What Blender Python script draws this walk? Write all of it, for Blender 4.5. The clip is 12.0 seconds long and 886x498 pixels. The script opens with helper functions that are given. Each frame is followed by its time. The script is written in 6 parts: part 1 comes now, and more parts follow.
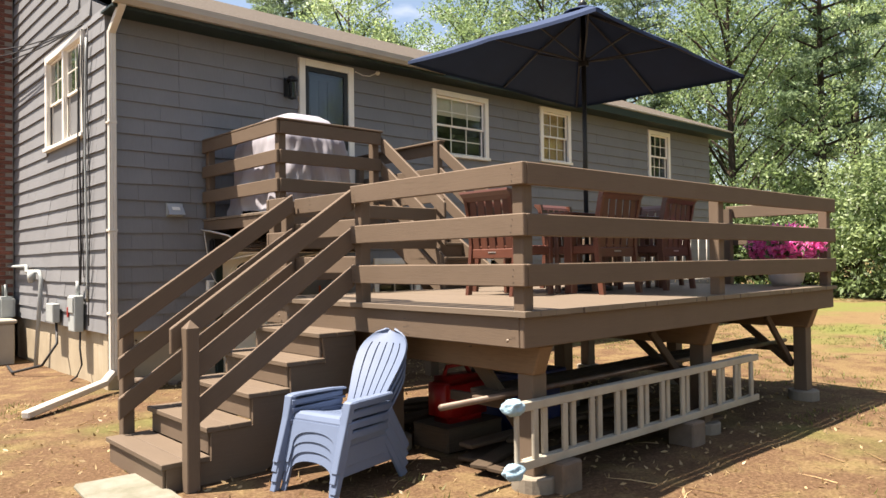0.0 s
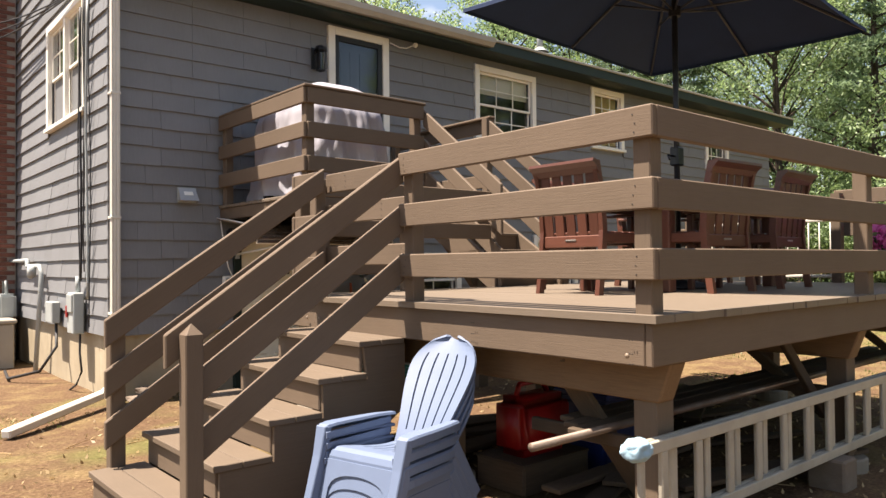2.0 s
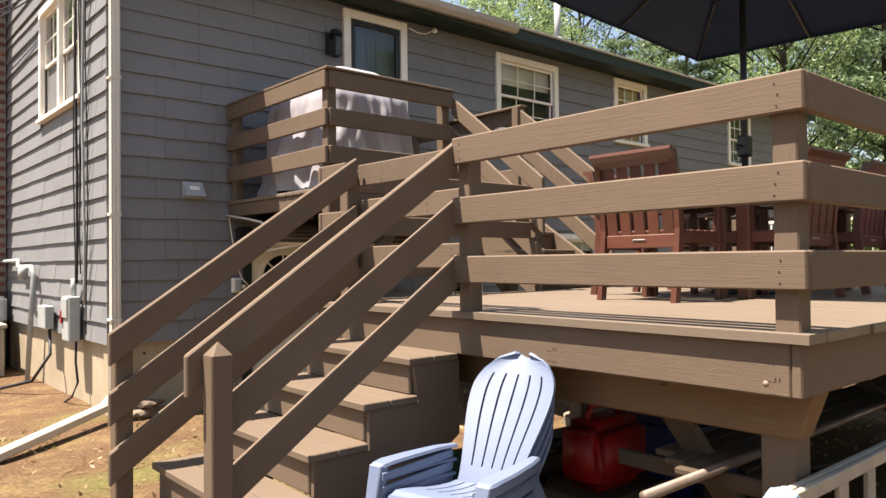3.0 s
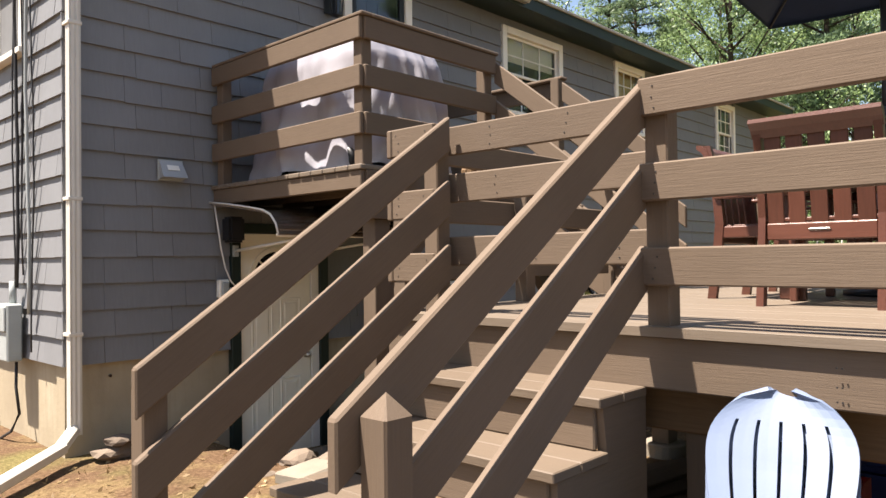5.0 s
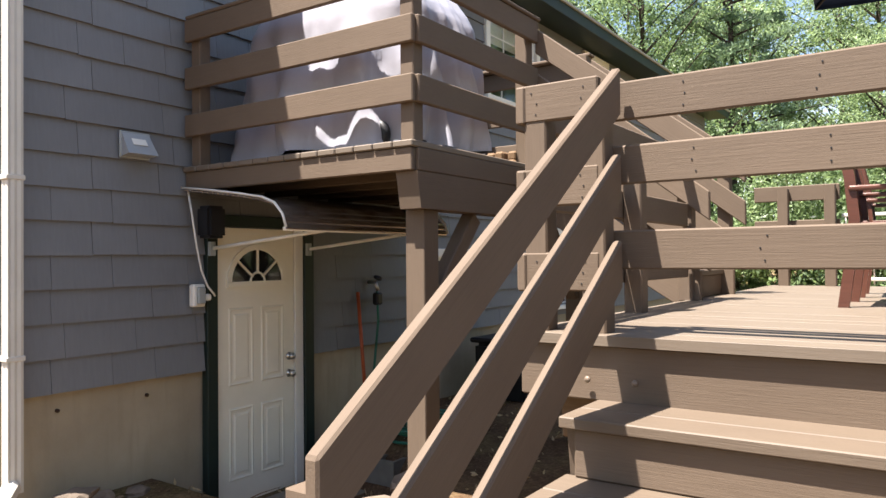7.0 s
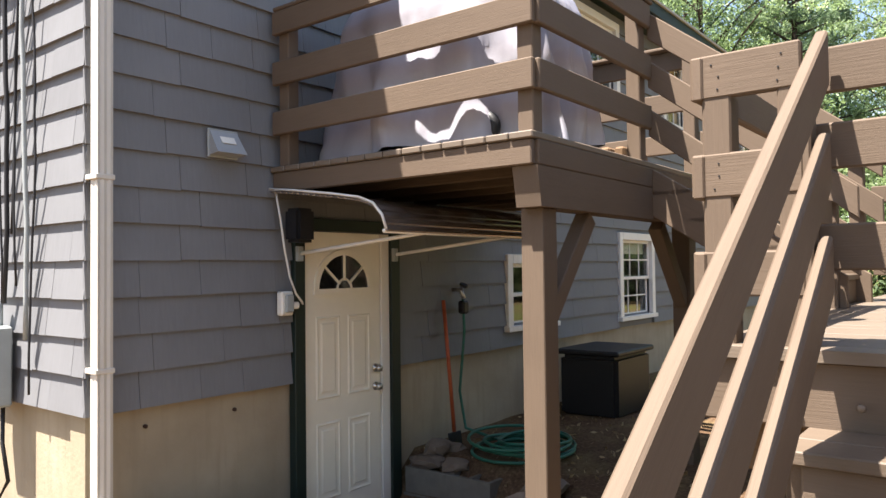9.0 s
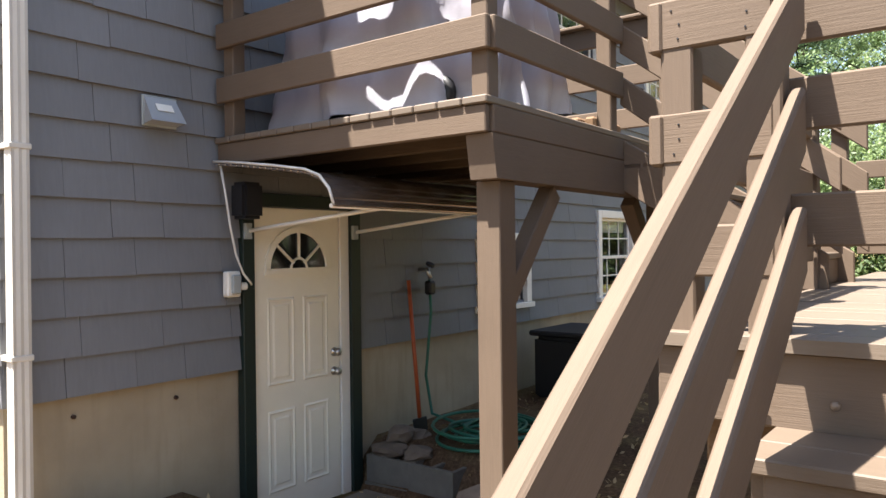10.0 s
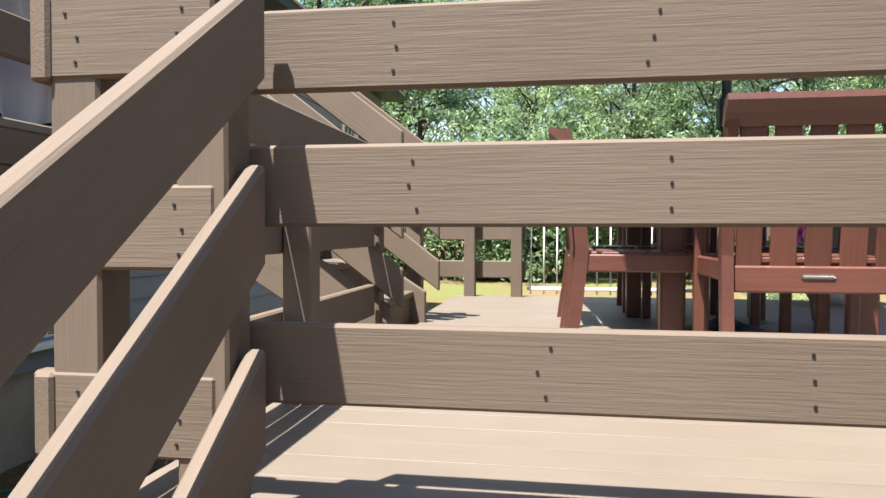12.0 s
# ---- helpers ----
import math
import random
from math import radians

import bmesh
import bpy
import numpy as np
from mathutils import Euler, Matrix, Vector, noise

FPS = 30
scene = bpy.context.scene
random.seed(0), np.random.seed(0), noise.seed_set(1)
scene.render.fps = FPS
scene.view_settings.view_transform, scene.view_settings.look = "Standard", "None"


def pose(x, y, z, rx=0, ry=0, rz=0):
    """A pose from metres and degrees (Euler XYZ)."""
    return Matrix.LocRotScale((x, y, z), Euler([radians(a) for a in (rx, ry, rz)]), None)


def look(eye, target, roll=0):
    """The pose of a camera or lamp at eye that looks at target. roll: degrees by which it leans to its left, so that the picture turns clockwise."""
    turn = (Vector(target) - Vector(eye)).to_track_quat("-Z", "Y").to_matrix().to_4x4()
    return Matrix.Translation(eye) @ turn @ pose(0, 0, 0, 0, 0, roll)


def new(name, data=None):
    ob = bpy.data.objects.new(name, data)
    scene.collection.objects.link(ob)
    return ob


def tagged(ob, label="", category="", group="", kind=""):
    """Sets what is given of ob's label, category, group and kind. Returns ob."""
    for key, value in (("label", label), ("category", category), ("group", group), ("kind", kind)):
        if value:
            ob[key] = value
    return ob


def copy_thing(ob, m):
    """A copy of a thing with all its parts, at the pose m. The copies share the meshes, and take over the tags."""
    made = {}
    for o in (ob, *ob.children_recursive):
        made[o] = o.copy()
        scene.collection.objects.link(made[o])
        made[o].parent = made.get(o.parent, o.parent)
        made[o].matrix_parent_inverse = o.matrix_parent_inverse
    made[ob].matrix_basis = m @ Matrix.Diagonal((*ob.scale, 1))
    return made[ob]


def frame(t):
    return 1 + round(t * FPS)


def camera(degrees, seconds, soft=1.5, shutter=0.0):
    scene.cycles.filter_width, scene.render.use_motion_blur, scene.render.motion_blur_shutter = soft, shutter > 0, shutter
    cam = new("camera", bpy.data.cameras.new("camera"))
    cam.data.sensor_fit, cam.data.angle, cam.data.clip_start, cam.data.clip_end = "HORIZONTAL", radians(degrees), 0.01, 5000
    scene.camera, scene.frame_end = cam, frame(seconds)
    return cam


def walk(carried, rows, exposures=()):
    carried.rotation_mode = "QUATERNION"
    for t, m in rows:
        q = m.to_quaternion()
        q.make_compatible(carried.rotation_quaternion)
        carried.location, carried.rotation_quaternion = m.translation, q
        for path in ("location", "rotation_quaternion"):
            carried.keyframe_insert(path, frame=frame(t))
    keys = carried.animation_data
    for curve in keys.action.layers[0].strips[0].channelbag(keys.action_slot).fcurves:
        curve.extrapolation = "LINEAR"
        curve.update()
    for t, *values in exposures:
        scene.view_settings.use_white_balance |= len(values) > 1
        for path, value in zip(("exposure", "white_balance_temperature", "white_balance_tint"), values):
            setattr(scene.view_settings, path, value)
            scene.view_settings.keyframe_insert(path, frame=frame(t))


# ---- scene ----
cam = camera(62.5, 12.0)
PATH = [
    (0, (-2.816, -9.143, 1.487), (-1.474, -7.66, 1.521), -0.8),
    (0.5, (-2.604, -8.946, 1.438), (-1.294, -7.435, 1.472), -0.8),
    (1, (-2.409, -8.689, 1.457), (-1.11, -7.169, 1.49), -0.7),
    (1.5, (-2.303, -8.352, 1.444), (-1.009, -6.828, 1.481), -0.6),
    (2, (-2.209, -7.996, 1.412), (-0.913, -6.473, 1.449), -0.6),
    (2.5, (-2.099, -7.627, 1.432), (-0.799, -6.108, 1.467), -0.6),
    (3, (-2.064, -7.274, 1.44), (-0.755, -5.762, 1.473), -0.6),
    (3.2, (-2.062, -7.137, 1.449), (-0.74, -5.637, 1.481), -0.7),
    (5, (-1.961, -5.692, 1.427), (-0.5, -4.326, 1.458), -0.7),
    (5.5, (-1.905, -5.307, 1.451), (-0.42, -3.968, 1.482), -0.7),
    (6, (-1.896, -4.977, 1.45), (-0.375, -3.679, 1.48), -0.7),
    (6.5, (-1.905, -4.638, 1.46), (-0.301, -3.444, 1.484), -0.6),
    (7, (-1.87, -4.277, 1.442), (-0.22, -3.147, 1.47), -0.5),
    (7.5, (-1.851, -4.043, 1.447), (-0.21, -2.901, 1.484), -0.6),
    (9.3, (-1.74, -3.748, 1.397), (-0.17, -2.511, 1.444), -0.7),
    (9.5, (-1.663, -3.754, 1.385), (-0.091, -2.517, 1.418), -0.7),
    (10, (-1.435, -3.725, 1.407), (0.161, -2.52, 1.406), -0.7),
    (10.5, (-1.205, -3.735, 1.41), (0.432, -2.586, 1.393), -0.6),
    (11, (-0.897, -3.739, 1.525), (0.844, -2.755, 1.482), -0.4),
    (11.5, (-0.75, -3.763, 1.564), (1.149, -3.136, 1.523), 0.1),
    (12, (-0.536, -3.831, 1.697), (1.437, -3.506, 1.65), 0.1),
]
EXPOSURE = [(0, 1.74, 7550, 14), (3, 1.79, 7600, 15), (5.5, 1.86, 7050, 13), (7.5, 2.10, 6750, 12), (9.5, 2.24, 6900, 13), (10.5, 2.40, 6450, 10), (11, 2.32, 6300, 9), (11.5, 2.05, 5950, 5), (12, 1.98, 6200, 8)]
walk(cam, [(t, look(eye, target, roll)) for t, eye, target, roll in PATH], EXPOSURE)

# ---- light ----
SUN_TRAVEL = Vector((0.35, -0.21, -1.0)).normalized()
world = bpy.data.worlds.new("sky")
scene.world = world
world.use_nodes = True
wn, wl = world.node_tree.nodes, world.node_tree.links
sky = wn.new("ShaderNodeTexSky")
sky.sky_type, sky.sun_disc = "NISHITA", False
sky.sun_elevation = math.asin(-SUN_TRAVEL.z)
sky.sun_rotation = math.atan2(-SUN_TRAVEL.x, -SUN_TRAVEL.y)
cl_co = wn.new("ShaderNodeTexCoord")
cl_map = wn.new("ShaderNodeMapping")
cl_map.inputs["Scale"].default_value = (1.0, 1.0, 2.6)
cl_no = wn.new("ShaderNodeTexNoise")
cl_no.inputs["Scale"].default_value = 3.2
cl_no.inputs["Detail"].default_value = 7
cl_ra = wn.new("ShaderNodeValToRGB")
cl_ra.color_ramp.elements[0].position, cl_ra.color_ramp.elements[1].position = 0.56, 0.72
cl_mix = wn.new("ShaderNodeMixRGB")
cl_mix.inputs[2].default_value = (8.0, 8.3, 8.8, 1)
wl.new(cl_co.outputs["Generated"], cl_map.inputs["Vector"])
wl.new(cl_map.outputs["Vector"], cl_no.inputs["Vector"])
wl.new(cl_no.outputs["Fac"], cl_ra.inputs["Fac"])
wl.new(cl_ra.outputs["Color"], cl_mix.inputs[0])
wl.new(sky.outputs["Color"], cl_mix.inputs[1])
wl.new(cl_mix.outputs["Color"], wn["Background"].inputs["Color"])
wn["Background"].inputs["Strength"].default_value = 0.07
sun_data = bpy.data.lights.new("sun", "SUN")
sun_data.energy, sun_data.angle, sun_data.color = 5.0, radians(0.53), (1.0, 0.965, 0.915)
sun = new("sun", sun_data)
sun.matrix_basis = look((0, 0, 20), Vector((0, 0, 20)) + SUN_TRAVEL)


# ---- materials ----
class Nodes:
    """A short way to write a node material."""

    def __init__(self, name, rough=0.7, metal=0.0, spec=0.4):
        self.m = bpy.data.materials.new(name)
        self.m.use_nodes = True
        self.n, self.l = self.m.node_tree.nodes, self.m.node_tree.links
        self.b = self.n["Principled BSDF"]
        self.b.inputs["Roughness"].default_value = rough
        self.b.inputs["Metallic"].default_value = metal
        self.b.inputs["Specular IOR Level"].default_value = spec

    def add(self, kind, **values):
        node = self.n.new("ShaderNode" + kind)
        for k, v in values.items():
            node.inputs[k.replace("_", " ")].default_value = v
        return node

    def link(self, a, b):
        self.l.new(a, b)

    def coords(self, scale=(1, 1, 1), which="Object"):
        c, m = self.add("TexCoord"), self.add("Mapping")
        m.inputs["Scale"].default_value = scale
        self.link(c.outputs[which], m.inputs["Vector"])
        r = self.add("ObjectInfo")
        ad = self.add("VectorMath")
        sc = self.add("VectorMath")
        sc.operation = "SCALE"
        sc.inputs[0].default_value = (17.0, 31.0, 23.0)
        self.link(r.outputs["Random"], sc.inputs["Scale"])
        self.link(m.outputs["Vector"], ad.inputs[0])
        self.link(sc.outputs[0], ad.inputs[1])
        return ad.outputs[0]

    def noise(self, vec, scale, detail=5, rough=0.55, dist=0.0):
        t = self.add("TexNoise", Scale=scale, Detail=detail, Roughness=rough, Distortion=dist)
        self.link(vec, t.inputs["Vector"])
        return t.outputs["Fac"]

    def ramp(self, fac, stops):
        r = self.add("ValToRGB")
        els = r.color_ramp.elements
        while len(els) < len(stops):
            els.new(0.5)
        for e, (p, c) in zip(els, stops):
            e.position, e.color = p, (*c, 1)
        self.link(fac, r.inputs["Fac"])
        return r.outputs["Color"]

    def mix(self, fac, a, b, blend="MIX"):
        m = self.add("MixRGB")
        m.blend_type = blend
        for k, v in ((0, fac), (1, a), (2, b)):
            if isinstance(v, (int, float)):
                m.inputs[k].default_value = v
            elif isinstance(v, tuple):
                m.inputs[k].default_value = (*v, 1)
            else:
                self.link(v, m.inputs[k])
        return m.outputs["Color"]

    def colour(self, c):
        self.link(c, self.b.inputs["Base Color"])

    def bump(self, h, strength=0.3, dist=0.01):
        b = self.add("Bump", Strength=strength, Distance=dist)
        self.link(h, b.inputs["Height"])
        self.link(b.outputs["Normal"], self.b.inputs["Normal"])


def tint(c, k):
    return tuple(min(1.0, v * k) for v in c)


def per_object(s, amount=0.25):
    """A brightness that differs from piece to piece."""
    r = s.add("ObjectInfo")
    m = s.add("MapRange")
    m.inputs["To Min"].default_value, m.inputs["To Max"].default_value = 1 - amount, 1 + amount
    s.link(r.outputs["Random"], m.inputs["Value"])
    return m.outputs["Result"]


def scaled(s, col, fac):
    v = s.add("VectorMath")
    v.operation = "SCALE"
    s.link(col, v.inputs[0])
    s.link(fac, v.inputs["Scale"])
    return v.outputs[0]


def wood(name, base, grain=0.3, rough=0.7, bump=0.5, vary=0.12, stretch=14.0, worn=None, spec=0.3):
    """Wood whose grain runs along the piece's own x."""
    s = Nodes(name, rough, spec=spec)
    v = s.coords((1.0, stretch, stretch))
    g = s.noise(v, 6.0, 8, 0.65, 0.6)
    big = s.noise(s.coords(), 3.0, 4)
    fine = s.noise(s.coords((2.0, 60.0, 60.0)), 4.0, 4)
    c = s.ramp(g, [(0.25, tint(base, 1 - grain)), (0.55, base), (0.8, tint(base, 1 + grain * 0.7))])
    c = s.mix(s.ramp(big, [(0.35, (0, 0, 0)), (0.7, (0.35, 0.35, 0.35))]), c, worn or tint(base, 1.25))
    s.colour(scaled(s, c, per_object(s, vary)))
    both = s.mix(0.45, g, fine)
    s.bump(both, bump, 0.006)
    return s.m


def paint(name, base, rough=0.5, dirt=0.25, bump=0.1, scale=4.0, vary=0.0, metal=0.0, spec=0.4, stain=None):
    s = Nodes(name, rough, metal, spec)
    v = s.coords()
    a, b = s.noise(v, scale, 6), s.noise(v, scale * 14, 4)
    c = s.mix(s.ramp(a, [(0.35, (0, 0, 0)), (0.75, (1, 1, 1))]), base, stain or tint(base, 1 - dirt))
    c = s.mix(s.ramp(b, [(0.4, (0, 0, 0)), (0.8, (0.5, 0.5, 0.5))]), c, tint(base, 1 - dirt * 0.6))
    s.colour(scaled(s, c, per_object(s, vary)) if vary else c)
    s.bump(b, bump, 0.004)
    return s.m


M_TAUPE = wood("taupe_painted_wood", (0.122, 0.089, 0.064), 0.13, 0.68, 0.28, 0.05, 26.0, spec=0.2)
M_DECK = wood("taupe_deck_boards", (0.141, 0.110, 0.082), 0.11, 0.52, 0.2, 0.015, 18.0, spec=0.45)
M_TREAD = wood("taupe_stair_treads", (0.118, 0.088, 0.063), 0.15, 0.6, 0.3, 0.04, 22.0, spec=0.35)
M_RAW = wood("weathered_lumber", (0.165, 0.100, 0.053), 0.35, 0.75, 0.3, 0.1)
# Old lumber whose dark tone also holds part of the shade below the decks.
M_OLD = wood("shade_darkened_old_lumber", (0.075, 0.052, 0.034), 0.35, 0.85, 0.4, 0.25)
M_RED = wood("oiled_red_brown_hardwood", (0.092, 0.033, 0.021), 0.3, 0.35, 0.2, 0.15, spec=0.5)
M_WHITE = paint("white_trim_paint", (0.80, 0.77, 0.70), 0.45, 0.12)
M_GUTTER = paint("cream_metal_gutter", (0.36, 0.33, 0.28), 0.4, 0.15)
M_SPOUT = paint("white_downspout_paint", (0.60, 0.57, 0.51), 0.4, 0.14)
M_GREEN = paint("dark_green_trim_paint", (0.010, 0.022, 0.018), 0.5, 0.3)
M_DOOR = paint("cream_steel_door_paint", (0.86, 0.81, 0.68), 0.42, 0.08)
M_BLACK = paint("black_plastic", (0.012, 0.012, 0.014), 0.45, 0.3)
M_IRON = paint("black_powder_coat", (0.015, 0.016, 0.018), 0.4, 0.2)
M_GREYBOX = paint("grey_utility_metal", (0.34, 0.37, 0.37), 0.5, 0.2)
M_STEEL = paint("brushed_nickel", (0.55, 0.53, 0.5), 0.3, 0.15, metal=1.0)
M_ALU = paint("ladder_aluminium", (0.37, 0.34, 0.28), 0.5, 0.3)
M_RUST = paint("rusty_grey_pipe_steel", (0.16, 0.125, 0.10), 0.55, 0.4, 0.3, 8, metal=0.3, stain=(0.10, 0.045, 0.02))
M_SCREEN = paint("grey_insect_screen", (0.16, 0.165, 0.17), 0.8, 0.15, 0.3, 6)
M_AWN = paint("brown_striped_awning_metal", (0.50, 0.45, 0.42), 0.25, 0.25, metal=0.85)
M_BLUE = paint("pale_blue_resin", (0.118, 0.158, 0.245), 0.5, 0.06, 0.05, 9)
M_NAVY = paint("navy_canopy_cloth", (0.011, 0.030, 0.085), 0.85, 0.2, 0.3, 3)
M_COVER = paint("lilac_grey_vinyl_cover", (0.36, 0.355, 0.405), 0.45, 0.15, 0.15, 3)
M_REDP = paint("red_plastic", (0.28, 0.008, 0.008), 0.4, 0.2)
M_HOSE = paint("green_rubber_hose", (0.02, 0.13, 0.085), 0.45, 0.2)
M_ORANGE = paint("orange_fibreglass", (0.42, 0.09, 0.03), 0.5, 0.2)
M_RAG = paint("pale_blue_rag_cloth", (0.27, 0.41, 0.50), 0.9, 0.2, 0.4, 30)
M_CABLE = paint("black_cable_rubber", (0.02, 0.02, 0.022), 0.6, 0.2)
M_WIRE = paint("white_cable_rubber", (0.7, 0.68, 0.64), 0.5, 0.1)
M_POT = paint("pale_glazed_pot", (0.52, 0.47, 0.45), 0.4, 0.15)
M_CONC = paint("cast_concrete", (0.22, 0.19, 0.15), 0.9, 0.3, 0.6, 5)
M_BLOCK = paint("grey_concrete_block", (0.17, 0.155, 0.13), 0.92, 0.3, 0.8, 9)
M_STONE = paint("brown_fieldstone", (0.19, 0.145, 0.11), 0.9, 0.4, 0.8, 6, 0.2)
# Dark grey that puts the dimness of unlit rooms into the colour.
M_DARKIN = paint("unlit_room_dark_grey", (0.10, 0.10, 0.10), 0.9, 0.2)
M_BLIND = paint("cream_blind", (0.66, 0.60, 0.48), 0.7, 0.08)
M_CURTAIN = paint("ochre_curtain", (0.50, 0.33, 0.13), 0.85, 0.2)


def siding_material(name, base):
    s = Nodes(name, 0.62, spec=0.3)
    v = s.coords((1, 1, 1))
    streak = s.noise(s.coords((26, 26, 1.2)), 2.4, 5, 0.6)
    blot = s.noise(v, 2.2, 5)
    c = s.mix(s.ramp(streak, [(0.3, (0, 0, 0)), (0.75, (0.55, 0.55, 0.55))]), base, tint(base, 0.8))
    c = s.mix(s.ramp(blot, [(0.45, (0, 0, 0)), (0.75, (0.4, 0.4, 0.4))]), c, tint(base, 1.18))
    s.colour(scaled(s, c, per_object(s, 0.04)))
    s.bump(streak, 0.22, 0.004)
    return s.m


M_SIDING = siding_material("slate_grey_shingle_paint", (0.175, 0.180, 0.190))
M_SIDEPLAIN = siding_material("slate_grey_plain_siding", (0.170, 0.175, 0.185))


def brick_material():
    s = Nodes("red_chimney_brick", 0.85)
    n = s.noise(s.coords(), 12, 6)
    c = s.ramp(n, [(0.3, (0.12, 0.045, 0.035)), (0.6, (0.20, 0.08, 0.055)), (0.8, (0.26, 0.14, 0.10))])
    s.colour(scaled(s, c, per_object(s, 0.3)))
    s.bump(n, 0.5, 0.006)
    return s.m


M_BRICK = brick_material()
M_MORTAR = paint("grey_mortar", (0.30, 0.27, 0.24), 0.95, 0.25, 0.4)


def foundation_material():
    s = Nodes("stained_concrete_foundation", 0.9)
    v = s.coords()
    a, b, c3 = s.noise(v, 1.3, 6), s.noise(v, 30, 5), s.noise(s.coords((6, 6, 0.6)), 2.5, 5)
    c = s.ramp(a, [(0.3, (0.28, 0.23, 0.16)), (0.55, (0.365, 0.305, 0.215)), (0.75, (0.43, 0.37, 0.275))])
    c = s.mix(s.ramp(c3, [(0.5, (0, 0, 0)), (0.75, (0.6, 0.6, 0.6))]), c, (0.27, 0.22, 0.15))
    s.colour(c)
    s.bump(b, 0.4, 0.006)
    return s.m


M_FOUND = foundation_material()


def ground_material():
    s = Nodes("dry_lawn_and_dirt", 0.95, spec=0.1)
    v = s.coords()
    big, mid, fine = s.noise(v, 0.35, 6), s.noise(v, 2.2, 8, 0.7), s.noise(v, 38, 5, 0.7)
    dirt = s.ramp(fine, [(0.3, (0.056, 0.031, 0.018)), (0.55, (0.122, 0.074, 0.043)), (0.75, (0.215, 0.142, 0.088))])
    straw = s.ramp(fine, [(0.3, (0.10, 0.068, 0.032)), (0.6, (0.20, 0.140, 0.072)), (0.8, (0.30, 0.225, 0.13))])
    grass = s.ramp(fine, [(0.3, (0.06, 0.078, 0.02)), (0.6, (0.15, 0.165, 0.05)), (0.8, (0.27, 0.26, 0.10))])
    sep = s.add("SeparateXYZ")
    s.link(v, sep.inputs[0])
    far = s.add("MapRange")
    far.inputs["From Min"].default_value, far.inputs["From Max"].default_value = 2.0, 16.0
    c0 = s.add("TexCoord")
    sp = s.add("SeparateXYZ")
    s.link(c0.outputs["Object"], sp.inputs[0])
    s.link(sp.outputs["X"], far.inputs["Value"])
    ad = s.add("Math")
    s.link(mid, ad.inputs[0])
    sc = s.add("Math")
    sc.operation = "MULTIPLY"
    sc.inputs[1].default_value = 0.16
    s.link(far.outputs["Result"], sc.inputs[0])
    s.link(sc.outputs[0], ad.inputs[1])
    c = s.mix(s.ramp(ad.outputs[0], [(0.49, (0, 0, 0)), (0.62, (0.9, 0.9, 0.9))]), dirt, straw)
    ad2 = s.add("Math")
    s.link(big, ad2.inputs[0])
    s.link(sc.outputs[0], ad2.inputs[1])
    c = s.mix(s.ramp(ad2.outputs[0], [(0.60, (0, 0, 0)), (0.74, (0.85, 0.85, 0.85))]), c, grass)
    s.colour(c)
    s.bump(fine, 0.7, 0.03)
    return s.m


M_GROUND = ground_material()


def glass_material():
    s = Nodes("window_glass", 0.02)
    s.b.inputs["Transmission Weight"].default_value = 1.0
    s.b.inputs["IOR"].default_value = 1.45
    s.b.inputs["Base Color"].default_value = (0.92, 0.95, 0.95, 1)
    return s.m


M_GLASS = glass_material()


def roof_material():
    s = Nodes("brown_asphalt_shingle", 0.95, spec=0.1)
    n = s.noise(s.coords(), 40, 4)
    s.colour(s.ramp(n, [(0.3, (0.05, 0.043, 0.037)), (0.7, (0.125, 0.108, 0.092))]))
    s.bump(n, 0.5, 0.005)
    return s.m


M_ROOF = roof_material()


def leaf_material(name, dark, light, glow):
    """Leaves that let part of the light through."""
    s = Nodes(name, 0.45, spec=0.35)
    g = s.add("NewGeometry")
    r = s.add("ObjectInfo")
    c = s.ramp(g.outputs["Random Per Island"], [(0.0, dark), (0.7, light), (1.0, tint(light, 1.4))])
    m = s.add("MapRange")
    m.inputs["To Min"].default_value, m.inputs["To Max"].default_value = 0.7, 1.3
    s.link(r.outputs["Random"], m.inputs["Value"])
    c = scaled(s, c, m.outputs["Result"])
    s.link(c, s.b.inputs["Base Color"])
    t = s.add("BsdfTranslucent")
    s.link(s.mix(0.5, c, glow), t.inputs["Color"])
    x = s.add("MixShader")
    x.inputs[0].default_value = 0.45
    s.link(s.b.outputs[0], x.inputs[1])
    s.link(t.outputs[0], x.inputs[2])
    s.link(x.outputs[0], s.n["Material Output"].inputs["Surface"])
    return s.m


M_LEAF = leaf_material("broad_leaves", (0.018, 0.036, 0.018), (0.215, 0.300, 0.150), (0.34, 0.47, 0.18))
M_LEAF2 = leaf_material("light_leaves", (0.026, 0.05, 0.024), (0.28, 0.365, 0.19), (0.40, 0.52, 0.21))
M_NEEDLE = leaf_material("pine_needles", (0.03, 0.055, 0.034), (0.19, 0.27, 0.155), (0.27, 0.38, 0.19))
M_PINK = leaf_material("pink_petals", (0.62, 0.05, 0.28), (0.85, 0.22, 0.55), (0.85, 0.3, 0.55))
M_GRASS = leaf_material("grass_blades", (0.06, 0.08, 0.02), (0.17, 0.18, 0.055), (0.2, 0.22, 0.07))
M_LITTER = leaf_material("dry_leaf_litter", (0.22, 0.13, 0.06), (0.50, 0.38, 0.22), (0.4, 0.28, 0.14))


def bark_material():
    s = Nodes("grey_brown_bark", 0.95, spec=0.1)
    n = s.noise(s.coords((8, 8, 1.5)), 3, 6, 0.7)
    s.colour(s.ramp(n, [(0.3, (0.028, 0.021, 0.017)), (0.7, (0.085, 0.066, 0.052))]))
    s.bump(n, 0.9, 0.04)
    return s.m


M_BARK = bark_material()


